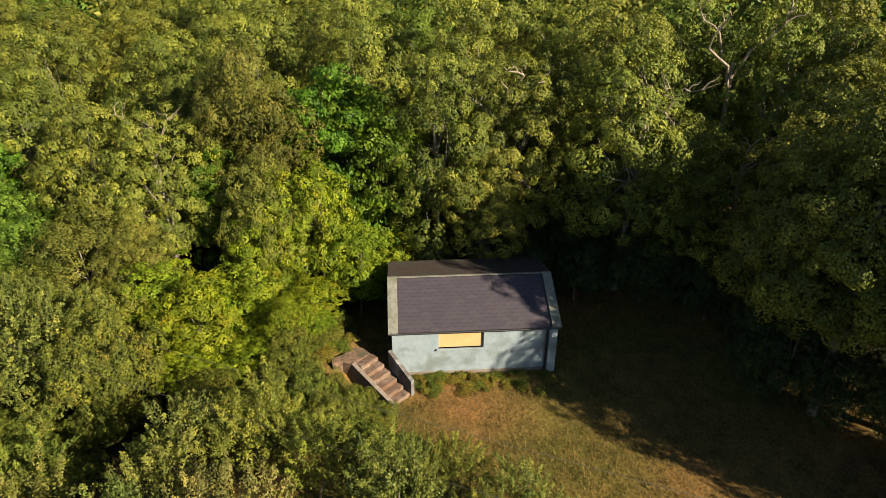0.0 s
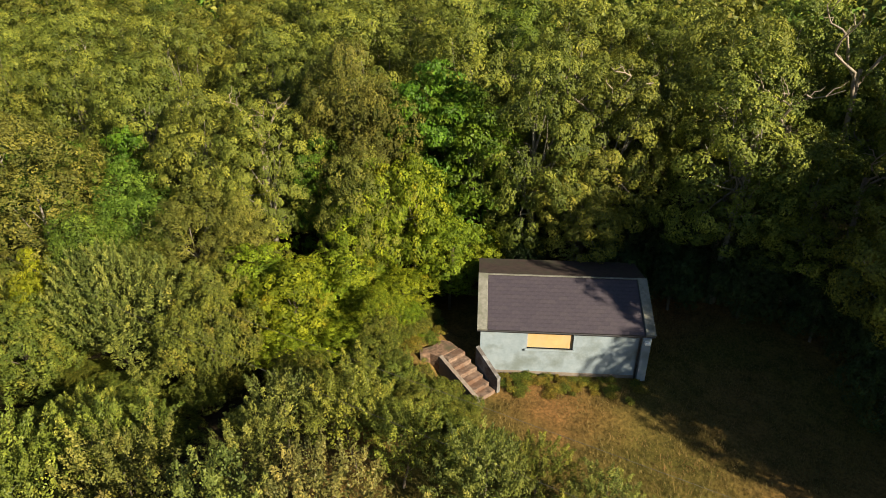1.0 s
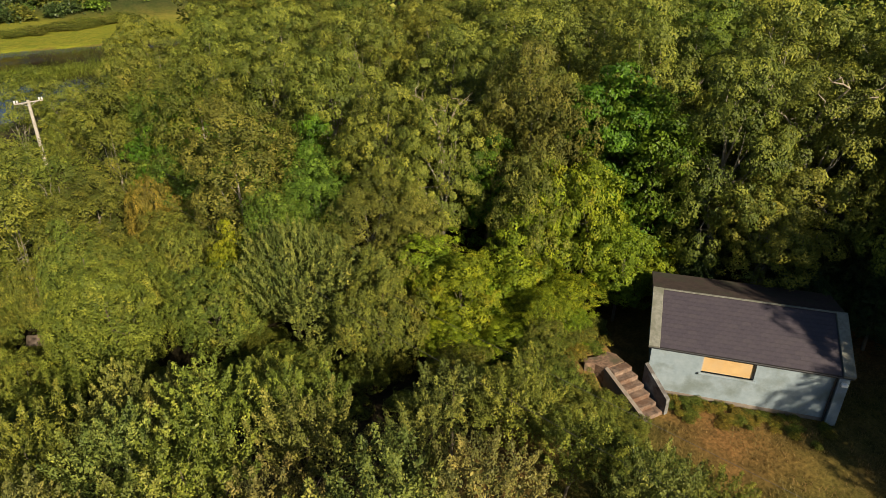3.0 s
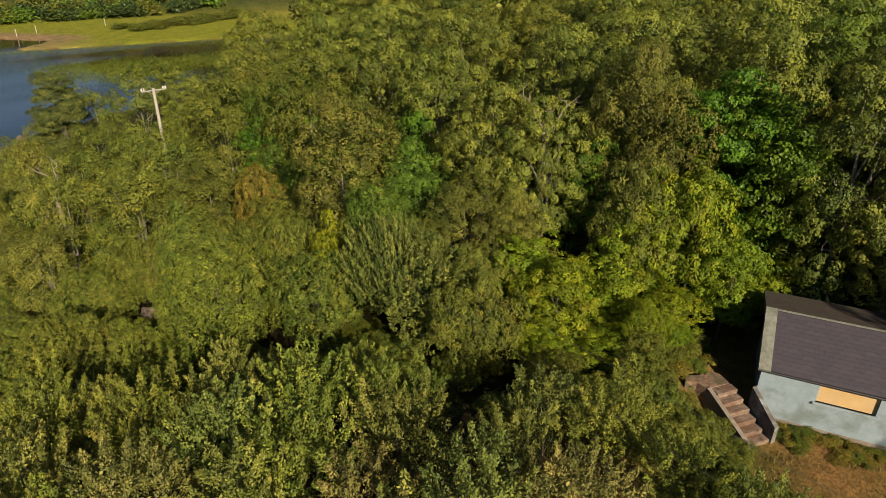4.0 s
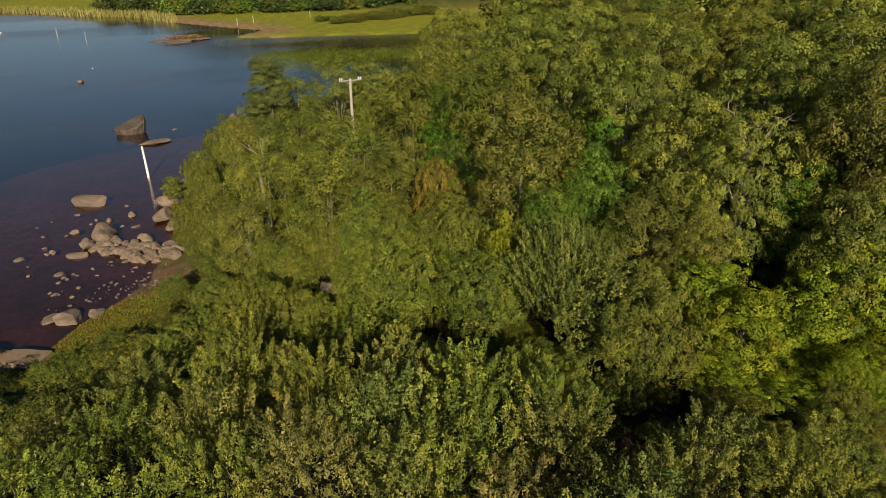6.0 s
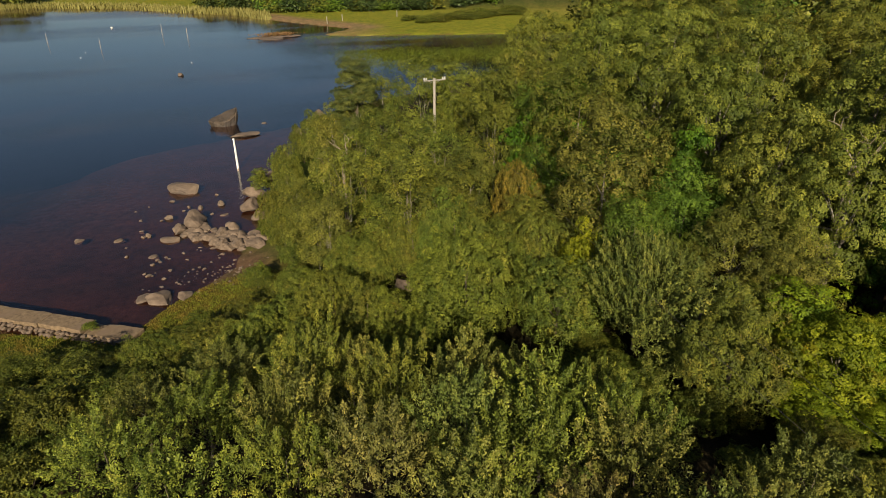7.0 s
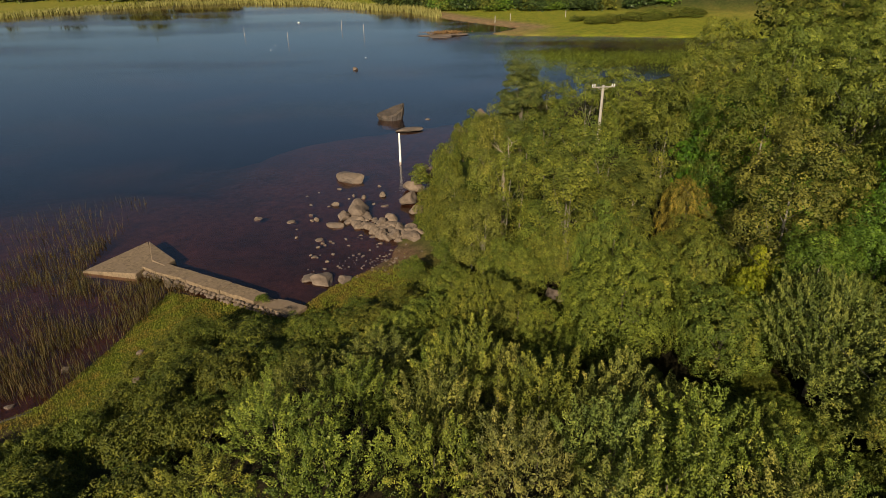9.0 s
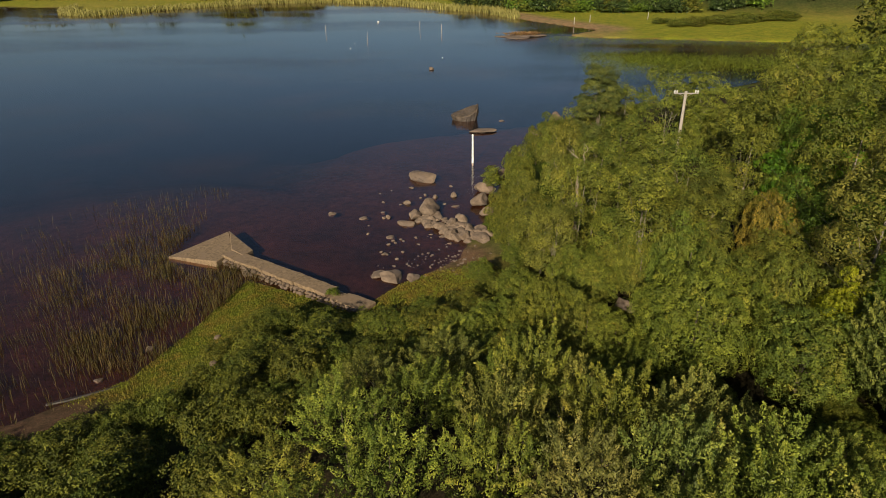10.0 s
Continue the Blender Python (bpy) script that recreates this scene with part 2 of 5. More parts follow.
def land_colour(x, y):
    """Bare soil, turf, sand and lake bed by where they lie."""
    d = shore_distance(x, y)
    far = ease(106, 130, y + 0.05 * x)
    n1, n2 = waves(x, y, 1.4), waves(x + 40, y, 4.3)

    def c(*v):
        return np.array(v)[None, :]

    def blend(a, b, k):
        return a * (1 - k[:, None]) + b * k[:, None]
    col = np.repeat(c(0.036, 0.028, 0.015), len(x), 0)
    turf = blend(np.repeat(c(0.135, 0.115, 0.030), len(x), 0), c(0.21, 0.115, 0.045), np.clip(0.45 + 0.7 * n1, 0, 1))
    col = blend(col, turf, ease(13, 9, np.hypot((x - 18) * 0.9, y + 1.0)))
    bank = blend(np.repeat(c(0.085, 0.115, 0.014), len(x), 0), c(0.15, 0.085, 0.025), np.clip(0.15 + 0.8 * n2, 0, 1))
    col = blend(col, bank, ease(13, 7, d) * (1 - far))
    beach = np.exp(-(((x + 3.2) / 3.2) ** 2 + ((y - 46.8) / 2.6) ** 2))
    col = blend(col, c(0.15, 0.095, 0.060), np.clip(beach * 1.6, 0, 1))
    mud = np.exp(-(((x + 25.5) / 4.5) ** 2 + ((y - 26.4) / 2.0) ** 2))
    col = blend(col, c(0.105, 0.062, 0.042), np.clip(mud * 1.5, 0, 1))
    field = blend(np.repeat(c(0.235, 0.240, 0.024), len(x), 0), c(0.30, 0.255, 0.060), np.clip(0.2 + 0.6 * waves(x, y, 17), 0, 1))
    sand = ease(1.5, 0.7, np.hypot((x - 16) / 30, (y - 200) / 32) + 0.1 * n2) * ease(11, 5, d)
    field = blend(field, c(0.30, 0.20, 0.11), np.clip(sand, 0, 1))
    field = blend(field, c(0.045, 0.055, 0.018), ease(44, 60, d))
    col = blend(col, field, far)
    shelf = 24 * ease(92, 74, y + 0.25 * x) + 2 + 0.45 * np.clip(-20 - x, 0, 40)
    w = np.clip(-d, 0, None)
    # offshore the dimness and blue of deep water are put into the bed's colour
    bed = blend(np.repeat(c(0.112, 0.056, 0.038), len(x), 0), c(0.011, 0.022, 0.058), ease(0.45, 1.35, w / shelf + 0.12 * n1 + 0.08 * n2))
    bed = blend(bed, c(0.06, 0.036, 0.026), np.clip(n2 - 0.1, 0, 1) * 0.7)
    return np.where((d < 0)[:, None], bed, col)


def spread(*steps):
    out = []
    for a, b, n in steps:
        out += list(np.arange(a, b, n))
    return np.array(out)


xs = spread((-4000, -1000, 1000), (-1000, -300, 100), (-300, -64, 8), (-64, -34, 1.5), (-34, 34, 0.5), (34, 110, 2.5), (110, 400, 25), (400, 4001, 900))
ys = spread((-4000, -1000, 1000), (-1000, -100, 100), (-100, -20, 8), (-20, 62, 0.5), (62, 104, 1.0), (104, 290, 3), (290, 700, 30), (700, 4001, 900))
gx, gy = np.meshgrid(xs, ys)
vx, vy = gx.ravel(), gy.ravel()
idx = np.arange(len(vx)).reshape(gx.shape)
quads = np.stack([idx[:-1, :-1], idx[:-1, 1:], idx[1:, 1:], idx[1:, :-1]], -1).reshape(-1, 4)
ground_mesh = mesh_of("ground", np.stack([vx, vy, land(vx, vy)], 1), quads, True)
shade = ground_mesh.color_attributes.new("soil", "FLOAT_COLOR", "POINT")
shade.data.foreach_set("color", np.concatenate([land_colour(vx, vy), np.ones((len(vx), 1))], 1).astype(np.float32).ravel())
n = Nodes("soil")
attr = n.add("Attribute")
attr.attribute_name = "soil"
fine, mid, broad = n.noise(9, 8), n.noise(1.6, 6), n.noise(0.35, 4)
col = n.mix(1.0, attr.outputs["Color"], n.ramp(fine, (0.25, (0.32, 0.34, 0.32)), (0.75, (1.15, 1.15, 1.1))), "MULTIPLY")
col = n.mix(1.0, col, n.ramp(mid, (0.3, (0.6, 0.66, 0.6)), (0.7, (1.3, 1.25, 1.2))), "MULTIPLY")
col = n.mix(1.0, col, n.ramp(broad, (0.35, (0.8, 0.9, 0.8)), (0.65, (1.2, 1.1, 1.1))), "MULTIPLY")
n.link(col, n.bsdf.inputs["Base Color"])
n.bsdf.inputs["Roughness"].default_value = 0.95
n.bsdf.inputs["Specular IOR Level"].default_value = 0.1
n.bump(fine, 0.7, 0.06)
tagged(obj("ground", ground_mesh, n.mat), "sloping ground of turf, soil and brown lake bed, painted dark blue where deep", "ground", kind="structure")

# water: clear and peaty, mirror-like at a low angle
n = Nodes("lake_water")
c = n.add("TexCoord")
mp = n.add("Mapping")
mp.inputs["Scale"].default_value = (0.5, 1.6, 1)
mp.inputs["Rotation"].default_value = (0, 0, radians(-12))
n.link(c.outputs["Object"], mp.inputs["Vector"])
ripple = n.add("TexNoise", Scale=1.2, Detail=5.0, Roughness=0.6)
n.link(mp.outputs["Vector"], ripple.inputs["Vector"])
lanes = n.add("Mapping")
lanes.inputs["Scale"].default_value = (0.35, 1.5, 1)
lanes.inputs["Rotation"].default_value = (0, 0, radians(8))
n.link(c.outputs["Object"], lanes.inputs["Vector"])
wind = n.add("TexNoise", Scale=0.028, Detail=3.0, Roughness=0.55)
n.link(lanes.outputs["Vector"], wind.inputs["Vector"])
calm = n.ramp(wind.outputs["Fac"], (0.40, (0, 0, 0)), (0.62, (1, 1, 1)))
bump = n.add("Bump", Distance=0.05)
n.link(ripple.outputs["Fac"], bump.inputs["Height"])
strength = n.add("MapRange", From_Min=0, From_Max=1, To_Min=0.05, To_Max=0.55)
n.link(calm, strength.inputs["Value"])
n.link(strength.outputs["Result"], bump.inputs["Strength"])
gloss = n.add("BsdfGlossy")
sheen = n.add("MapRange", From_Min=0, From_Max=1, To_Min=0.03, To_Max=0.24)
n.link(calm, sheen.inputs["Value"])
n.link(sheen.outputs["Result"], gloss.inputs["Roughness"])
n.link(bump.outputs["Normal"], gloss.inputs["Normal"])
clear = n.add("BsdfTransparent", Color=(0.66, 0.52, 0.46, 1))
facing = n.add("LayerWeight", Blend=0.5)
n.link(bump.outputs["Normal"], facing.inputs["Normal"])
power = n.add("Math")
power.operation = "POWER"
power.inputs[1].default_value = 4.2
n.link(facing.outputs["Facing"], power.inputs[0])
fresnel = n.add("MapRange", From_Min=0, From_Max=1, To_Min=0.035, To_Max=1.0)
n.link(power.outputs["Value"], fresnel.inputs["Value"])
mx = n.add("MixShader")
n.link(fresnel.outputs["Result"], mx.inputs["Fac"])
n.link(clear.outputs["BSDF"], mx.inputs[1])
n.link(gloss.outputs["BSDF"], mx.inputs[2])
n.link(mx.outputs["Shader"], n.out.inputs["Surface"])
wv = [(-1000, -320, 0), (95, -320, 0), (95, 300, 0), (-1000, 300, 0)]
tagged(obj("water", mesh_of("water", wv, [(0, 1, 2, 3)]), n.mat), "still dark blue lake, red-brown in the shallows", "lake", kind="structure")

# ---- trees ----


def unit(v):
    return v / np.maximum(np.linalg.norm(v, axis=1, keepdims=True), 1e-6)


def leaf_arrays(p, out, length, width, spread_by=0.6, rise=0.0, along=None):
    """Small folded leaves at places p, facing out."""
    k = len(p)
    nrm = unit(out + spread_by * rng.normal(size=(k, 3)))
    run = rng.normal(size=(k, 3)) + (0 if along is None else along * 2.2)
    run[:, 2] += rise
    run = unit(run - (run * nrm).sum(1, keepdims=True) * nrm)
    side = np.cross(nrm, run)
    size = rng.uniform(0.65, 1.25, (k, 1))
    ln, wd = length * size, width * size * 0.5
    fold = nrm * wd * 0.35
    v = np.stack([p, p + run * ln * 0.45 + side * wd + fold, p + run * ln, p + run * ln * 0.45 - side * wd + fold], 1).reshape(-1, 3)
    return v, np.arange(4 * k).reshape(k, 4)


def ball(k, low=-0.45):
    u = unit(rng.normal(size=(k * 3, 3)))
    return u[u[:, 2] > low][:k]


def sprays(mesh, shades):
    """Gives each leaf of four corners the shade of the spray that it grows on, from 0 to 1."""
    mesh.attributes.new("spray", "FLOAT", "POINT").data.foreach_set("value", np.repeat(shades, 4).astype(np.float32))
    return mesh


def thinned(p, gap):
    """Picks of p that keep at least a gap from one another."""
    kept = []
    at = np.empty((0, 3))
    for i in range(len(p)):
        if not len(at) or ((at - p[i]) ** 2).sum(1).min() > gap * gap:
            kept.append(i)
            at = np.concatenate([at, p[i:i + 1]])
    return np.array(kept)


def bough_shell(height, radius, base, boughs, size, flat, tries, gap, low):
    """An uneven crown of rounded boughs: spots on its outside, the way out there, and the boughs' middles and sizes."""
    mid, half = (height + base) / 2, (height - base) / 2
    u = ball(boughs * 4, low)
    u = u[thinned(u, 1.9 / math.sqrt(boughs))][:boughs]
    k = len(u)
    br = radius * rng.uniform(*size, k)
    wob = 1 + 0.16 * np.sin(3 * np.arctan2(u[:, 1], u[:, 0]) + rng.uniform(0, 6)) + rng.uniform(-0.22, 0.10, k)
    room = np.stack([radius - br, radius - br, half - br * flat], 1)
    c = u * room * wob[:, None] + np.array([0, 0, mid])
    c[:, 2] = np.minimum(c[:, 2], height - br * flat)
    own = rng.choice(k, tries, p=br ** 2 / (br ** 2).sum())
    s = unit(rng.normal(size=(tries, 3)))
    s = s[s[:, 2] > -0.55]
    own = own[:len(s)]
    ragged = 1 + 0.16 * np.sin(5 * s[:, :1] + own[:, None]) * np.cos(4 * s[:, 1:2] + 2 * own[:, None])
    p = c[own] + s * ragged * br[own][:, None] * np.array([1, 1, flat])
    free = np.ones(len(p), bool)
    for i in range(k):
        q = (p - c[i]) / (br[i] * np.array([1, 1, flat]))
        free &= ((q ** 2).sum(1) > 0.72) | (own == i)
    p, s, own = p[free], s[free], own[free]
    pick = thinned(p, gap)
    p, s = p[pick], s[pick]
    away = unit((p - np.array([0, 0, mid])) / np.array([radius, radius, half]))
    return p, unit(0.6 * s + 0.6 * away + np.array([0, 0, 0.25])), c, br


def core(c, br, flat, per, length, width):
    """Shaded leaves inside the boughs."""
    s = unit(rng.normal(size=(len(c) * per, 3)))
    p = np.repeat(c, per, 0) + s * np.repeat(br, per)[:, None] * rng.uniform(0.25, 0.55, (len(s), 1)) * np.array([1, 1, flat])
    return leaf_arrays(p, s, length, width, 0.5)


def tuft_crown(name, height, radius, base, boughs, tuft, per, length, width, size=(0.28, 0.42), flat=0.7, gap=1.35, low=-0.5, stretch=(1, 1, 0.85), jitter=0.28, rise=0.0):
    """Rounded tufts of leaves over the boughs of a crown, with dark gaps between."""
    p, out, c, br = bough_shell(height, radius, base, boughs, size, flat, 5200, tuft * gap, low)
    m = len(p)
    p = p + out * tuft * rng.uniform(-1.0, 0.7, (m, 1))
    tr = tuft * rng.uniform(0.65, 1.3, m)
    k = np.maximum(12, (per * (tr / tuft) ** 2)).astype(int)
    own = np.repeat(np.arange(m), k)
    s, o = unit(rng.normal(size=(len(own), 3))), out[own]
    facing = (s * o).sum(1, keepdims=True)
    s = np.where(facing < -0.1, s - 2 * facing * o, s)
    lump = 1 + 0.25 * np.sin(4 * s[:, :1] + own[:, None]) * np.cos(4 * s[:, 2:3] + 2 * own[:, None])
    at = p[own] + s * tr[own][:, None] * lump * rng.uniform(0.82, 1.03, (len(own), 1)) * np.array(stretch)
    inside = core(c, br, flat, 40, length * 1.7, width * 1.8)
    shade = np.concatenate([np.clip(rng.uniform(0, 1, m)[own] + 0.12 * rng.normal(size=len(own)), 0, 1), rng.uniform(0, 1, len(inside[1]))])
    return sprays(mesh_of(name, *joined([leaf_arrays(at, 0.75 * s + 0.35 * o, length, width, jitter, rise), inside])), shade), c


def plume_crown(name, height, radius, base, boughs, span, girth, per, length, width, size=(0.26, 0.40), gap=0.36, lean=(0.0, 0.0), low=-0.2):
    """Upright plumes of leafy shoots over a bushy crown, as on willows."""
    p, out, c, br = bough_shell(height - span * 0.55, radius, base, boughs, size, 0.9, 4200, gap, low)
    m = len(p)
    d = unit(np.stack([out[:, 0] * 0.7 + lean[0], out[:, 1] * 0.7 + lean[1], 0.55 + 0.6 * np.clip(out[:, 2], 0, 1)], 1) + 0.16 * rng.normal(size=(m, 3)))
    ln = span * rng.uniform(0.6, 1.3, m)
    k = (per * ln / span).astype(int)
    own = np.repeat(np.arange(m), k)
    t = rng.uniform(0, 1, len(own)) ** 0.85
    around = unit(np.cross(d[own], rng.normal(size=(len(own), 3))))
    wide = girth * (np.clip(1 - t, 0, 1) ** 0.6 + 0.08) * rng.uniform(0.55, 1.05, len(own))
    at = p[own] - d[own] * 0.25 + d[own] * (ln[own] * t)[:, None] + around * wide[:, None]
    inside = core(c, br, 0.9, 50, length * 1.7, width * 2.0)
    shade = np.concatenate([np.clip(rng.uniform(0, 1, m)[own] + 0.12 * rng.normal(size=len(own)), 0, 1), rng.uniform(0, 1, len(inside[1]))])
    return sprays(mesh_of(name, *joined([leaf_arrays(at, around * 0.8 + d[own] * 0.45, length, width, 0.28, 0.3, around * 0.7 + d[own]), inside])), shade), c


def lobed_crown(name, height, radius, base, lobes, per_lobe, length, width, flat=0.7, lobe_size=(0.22, 0.36), rise=0.0, spread_by=0.22, spray=16):
    """Clumps of coarse leaves over an uneven crown, for shrubs and trees far off; also gives the clumps' middles."""
    mid, half = (height + base) / 2, (height - base) / 2
    u = ball(lobes, -0.75)
    k = len(u)
    wob = 1 + 0.22 * np.sin(3 * np.arctan2(u[:, 1], u[:, 0]) + rng.uniform(0, 6)) + rng.uniform(-0.22, 0.12, k)
    lr = radius * rng.uniform(*lobe_size, k)
    c = u * wob[:, None] * np.array([radius, radius, half]) * rng.uniform(0.62, 0.9, (k, 1))
    c[:, 2] = np.minimum(c[:, 2], half - lr * flat * 0.8) + mid
    pieces = []
    for i in range(k):
        m = max(4, int(per_lobe * (lr[i] / (radius * 0.25)) ** 2 / spray))
        s = ball(m, -0.25)
        m = len(s)
        ragged = rng.uniform(0.72, 1.12, (m, 1)) * (1 + 0.15 * np.sin(5 * s[:, :1] + i) * np.cos(4 * s[:, 1:2] + 2 * i))
        mids = c[i] + s * ragged * np.array([lr[i], lr[i], lr[i] * flat])
        face = unit(s + np.array([0, 0, 0.3]) + 0.25 * rng.normal(size=(m, 3)))
        tuft = length * rng.uniform(0.7, 1.3, (m, 1, 1)) * rng.normal(size=(m, spray, 3)) * 0.95
        tuft -= 0.6 * (tuft * face[:, None]).sum(2, keepdims=True) * face[:, None]
        p = (mids[:, None] + tuft).reshape(-1, 3)
        pieces.append(leaf_arrays(p, np.repeat(face, spray, 0), length, width, spread_by, rise))
    inner = ball(int(16 * spray * 1.5), -0.6)
    p = inner * np.array([radius, radius, half]) * rng.uniform(0.25, 0.50, (len(inner), 1)) + np.array([0, 0, mid])
    pieces.append(leaf_arrays(p, inner, length * 1.9, width * 2.0, 0.5))
    v, f = joined(pieces)
    return sprays(mesh_of(name, v, f), rng.uniform(0, 1, len(f))), c


def trunk_mesh(name, height, girth, ends, fork=0.35, sides=6, thin=0.35):
    """A tapered trunk with limbs out to the clumps of the crown."""
    lean = rng.normal(size=2) * 0.25
    spine = [(0, 0, -0.5), (lean[0] * 0.2, lean[1] * 0.2, height * fork * 0.5), (lean[0] * 0.6, lean[1] * 0.6, height * fork), (lean[0], lean[1], height * 0.72)]
    pieces = [tube(spine, [girth * 1.25, girth, girth * 0.8, girth * 0.3], sides)]
    roots = []
    for e in ends:
        f = rng.uniform(0.5, 1.0)
        a = np.array(spine[2]) * f + np.array(spine[1]) * (1 - f)
        if rng.uniform() < 0.5:
            f = rng.uniform(0, 0.6)
            a = np.array(spine[3]) * f + np.array(spine[2]) * (1 - f)
        m1 = a + (e - a) * 0.4 + np.array([*rng.normal(size=2) * 0.18, 0.05 * np.linalg.norm(e - a)])
        m2 = a + (e - a) * 0.75 + np.array([*rng.normal(size=2) * 0.15, 0.03 * np.linalg.norm(e - a)])
        g = girth * thin
        roots.append(sum(len(p[0]) for p in pieces))
        pieces.append(tube([a, m1, m2, e], [g, g * 0.7, g * 0.45, g * 0.15], 5))
    verts, faces = joined(pieces)
    ring = 4 * sides
    web = []
    for r in roots:
        k = int(np.argmin(((verts[:ring] - verts[r]) ** 2).sum(1)))
        web.append((k, k // sides * sides + (k + 1) % sides, r + 1, r))
    return mesh_of(name, verts, np.concatenate([faces, np.array(web)]), smooth=True)


KINDS = {}


def kind(key, count, height, radius, leaf, bark, girth, limbs, label, category, maker, fork=0.35):
    """Builds the shapes of one kind of tree once; planted below by copying."""
    shapes = []
    for i in range(count):
        crown, mids = maker()
        ends = mids[rng.permutation(len(mids))[:limbs]] * np.array([0.8, 0.8, 0.94])
        shapes.append((crown, trunk_mesh(key + "_trunk", height, girth, ends, fork)))
    KINDS[key] = (shapes, height, radius, leaf, bark, label, category)


def plant(key, x, y, top, radius, name, group="", leaf=None, label="", sink=0.0):
    shapes, height, rad, leaf0, bark, label0, category = KINDS[key]
    i = int(rng.integers(len(shapes)))
    crown, trunk = shapes[i]
    z = ground_at(x, y) - sink
    ob = thing(name, label or label0, category, group, (x, y, z), rng.uniform(0, 6.283))
    s = radius / rad * rng.uniform(0.95, 1.05)
    ob.scale = (s, s, (top - z) / height)
    use = leaf or leaf0
    obj("trunk", trunk, bark, ob)
    c = obj("crown", crown, leaf0, ob)
    if use is not leaf0:
        c.material_slots[0].link = "OBJECT"
        c.material_slots[0].material = use
    return ob


kind("willow", 4, 5.0, 1.7, WILLOW_LEAF, BARK, 0.06, 6, "grey-green willow thicket with upright leafy shoots", "willow",
     lambda: plume_crown("willow_crown", 5.0, 1.7, 0.6, 14, 0.82, 0.205, 130, 0.088, 0.046, (0.27, 0.40), 0.45), 0.2)
kind("grey_bush", 2, 4.5, 2.3, WILLOW_LEAF, BARK, 0.08, 8, "grey-green rounded willow bush of leaning sprays", "bush",
     lambda: plume_crown("grey_bush_crown", 4.5, 2.3, 0.1, 34, 0.46, 0.12, 52, 0.092, 0.044, (0.22, 0.34), 0.24, (-0.45, 0.25), -0.5), 0.25)
kind("oak", 4, 9.5, 2.9, OAK_LEAF, OAK_BARK, 0.17, 26, "dark green oak with clumped crown and pale limbs", "tree",
     lambda: tuft_crown("oak_crown", 9.5, 2.9, 0.9, 30, 0.33, 130, 0.094, 0.066, (0.23, 0.37), 0.66, 1.55, -0.6, jitter=0.13))
kind("sycamore", 2, 8.5, 2.3, FRESH_LEAF, BARK, 0.13, 10, "fresh bright green sycamore with layered leafy boughs", "tree",
     lambda: tuft_crown("sycamore_crown", 8.5, 2.3, 0.6, 32, 0.32, 66, 0.140, 0.10, (0.24, 0.36), 0.5, 1.55, -0.6, (1.1, 1.1, 0.6), 0.2))
kind("birch", 4, 8.5, 2.3, BIRCH_LEAF, OAK_BARK, 0.07, 9, "olive-green birch with fine hanging foliage", "tree",
     lambda: tuft_crown("birch_crown", 8.5, 2.3, 0.5, 32, 0.27, 76, 0.088, 0.058, (0.20, 0.34), 1.0, 1.45, -0.85, (0.9, 0.9, 1.15), 0.16))
kind("shore_birch", 3, 8.5, 2.3, BIRCH_LEAF, OAK_BARK, 0.07, 9, "olive-green birch with open clumped foliage near the shore", "tree",
     lambda: tuft_crown("shore_birch_crown", 8.5, 2.3, 0.4, 24, 0.40, 96, 0.112, 0.072, (0.22, 0.36), 0.8, 1.6, -0.88, (0.95, 0.95, 1.05), 0.15))
kind("rowan", 3, 5.5, 1.7, LIME_LEAF, BARK, 0.07, 10, "bright lime-green young rowan in full leaf", "tree",
     lambda: tuft_crown("rowan_crown", 5.5, 1.7, 0.3, 22, 0.25, 72, 0.105, 0.066, (0.26, 0.42), 0.7, 1.5, -0.6, (1.05, 1.05, 0.75), 0.15))
kind("sallow", 3, 5.0, 2.3, BUSH_LEAF, BARK, 0.09, 10, "broad domed sallow bush with dense small leaves", "bush",
     lambda: tuft_crown("sallow_crown", 5.0, 2.3, 0.1, 32, 0.17, 46, 0.088, 0.050, (0.20, 0.32), 0.9, 1.4, -0.8, (0.9, 0.9, 1.15), 0.25, 0.5))
kind("dome", 1, 6.0, 3.0, DOME_LEAF, BARK, 0.09, 8, "broad pale olive domed bush", "bush",
     lambda: tuft_crown("dome_crown", 6.0, 3.0, 0.0, 54, 0.20, 54, 0.088, 0.050, (0.18, 0.30), 0.95, 1.3, -0.9, (0.9, 0.9, 1.1), 0.22, 0.5), 0.15)
kind("gorse", 3, 1.8, 1.1, GORSE_LEAF, BARK, 0.03, 5, "low dark green gorse shrub", "shrub",
     lambda: tuft_crown("gorse_crown", 1.8, 1.1, 0.0, 16, 0.16, 34, 0.10, 0.05, (0.26, 0.42), 0.85, 1.5, -0.3, (1, 1, 1.1), 0.4, 0.5))
kind("far_tree", 3, 9.0, 3.0, OAK_LEAF, BARK, 0.18, 4, "green broadleaf tree deeper in the wood", "tree",
     lambda: lobed_crown("far_crown", 9.0, 3.0, 1.5, 46, 26, 0.40, 0.27, 0.65, (0.2, 0.36), spray=5))
kind("far_bush", 2, 4.0, 3.2, BUSH_LEAF, BARK, 0.15, 3, "green bush beyond the far meadow", "bush",
     lambda: lobed_crown("far_bush_crown", 4.0, 3.2, 0.0, 34, 11, 0.8, 0.5, 0.7, (0.2, 0.36), spray=4))
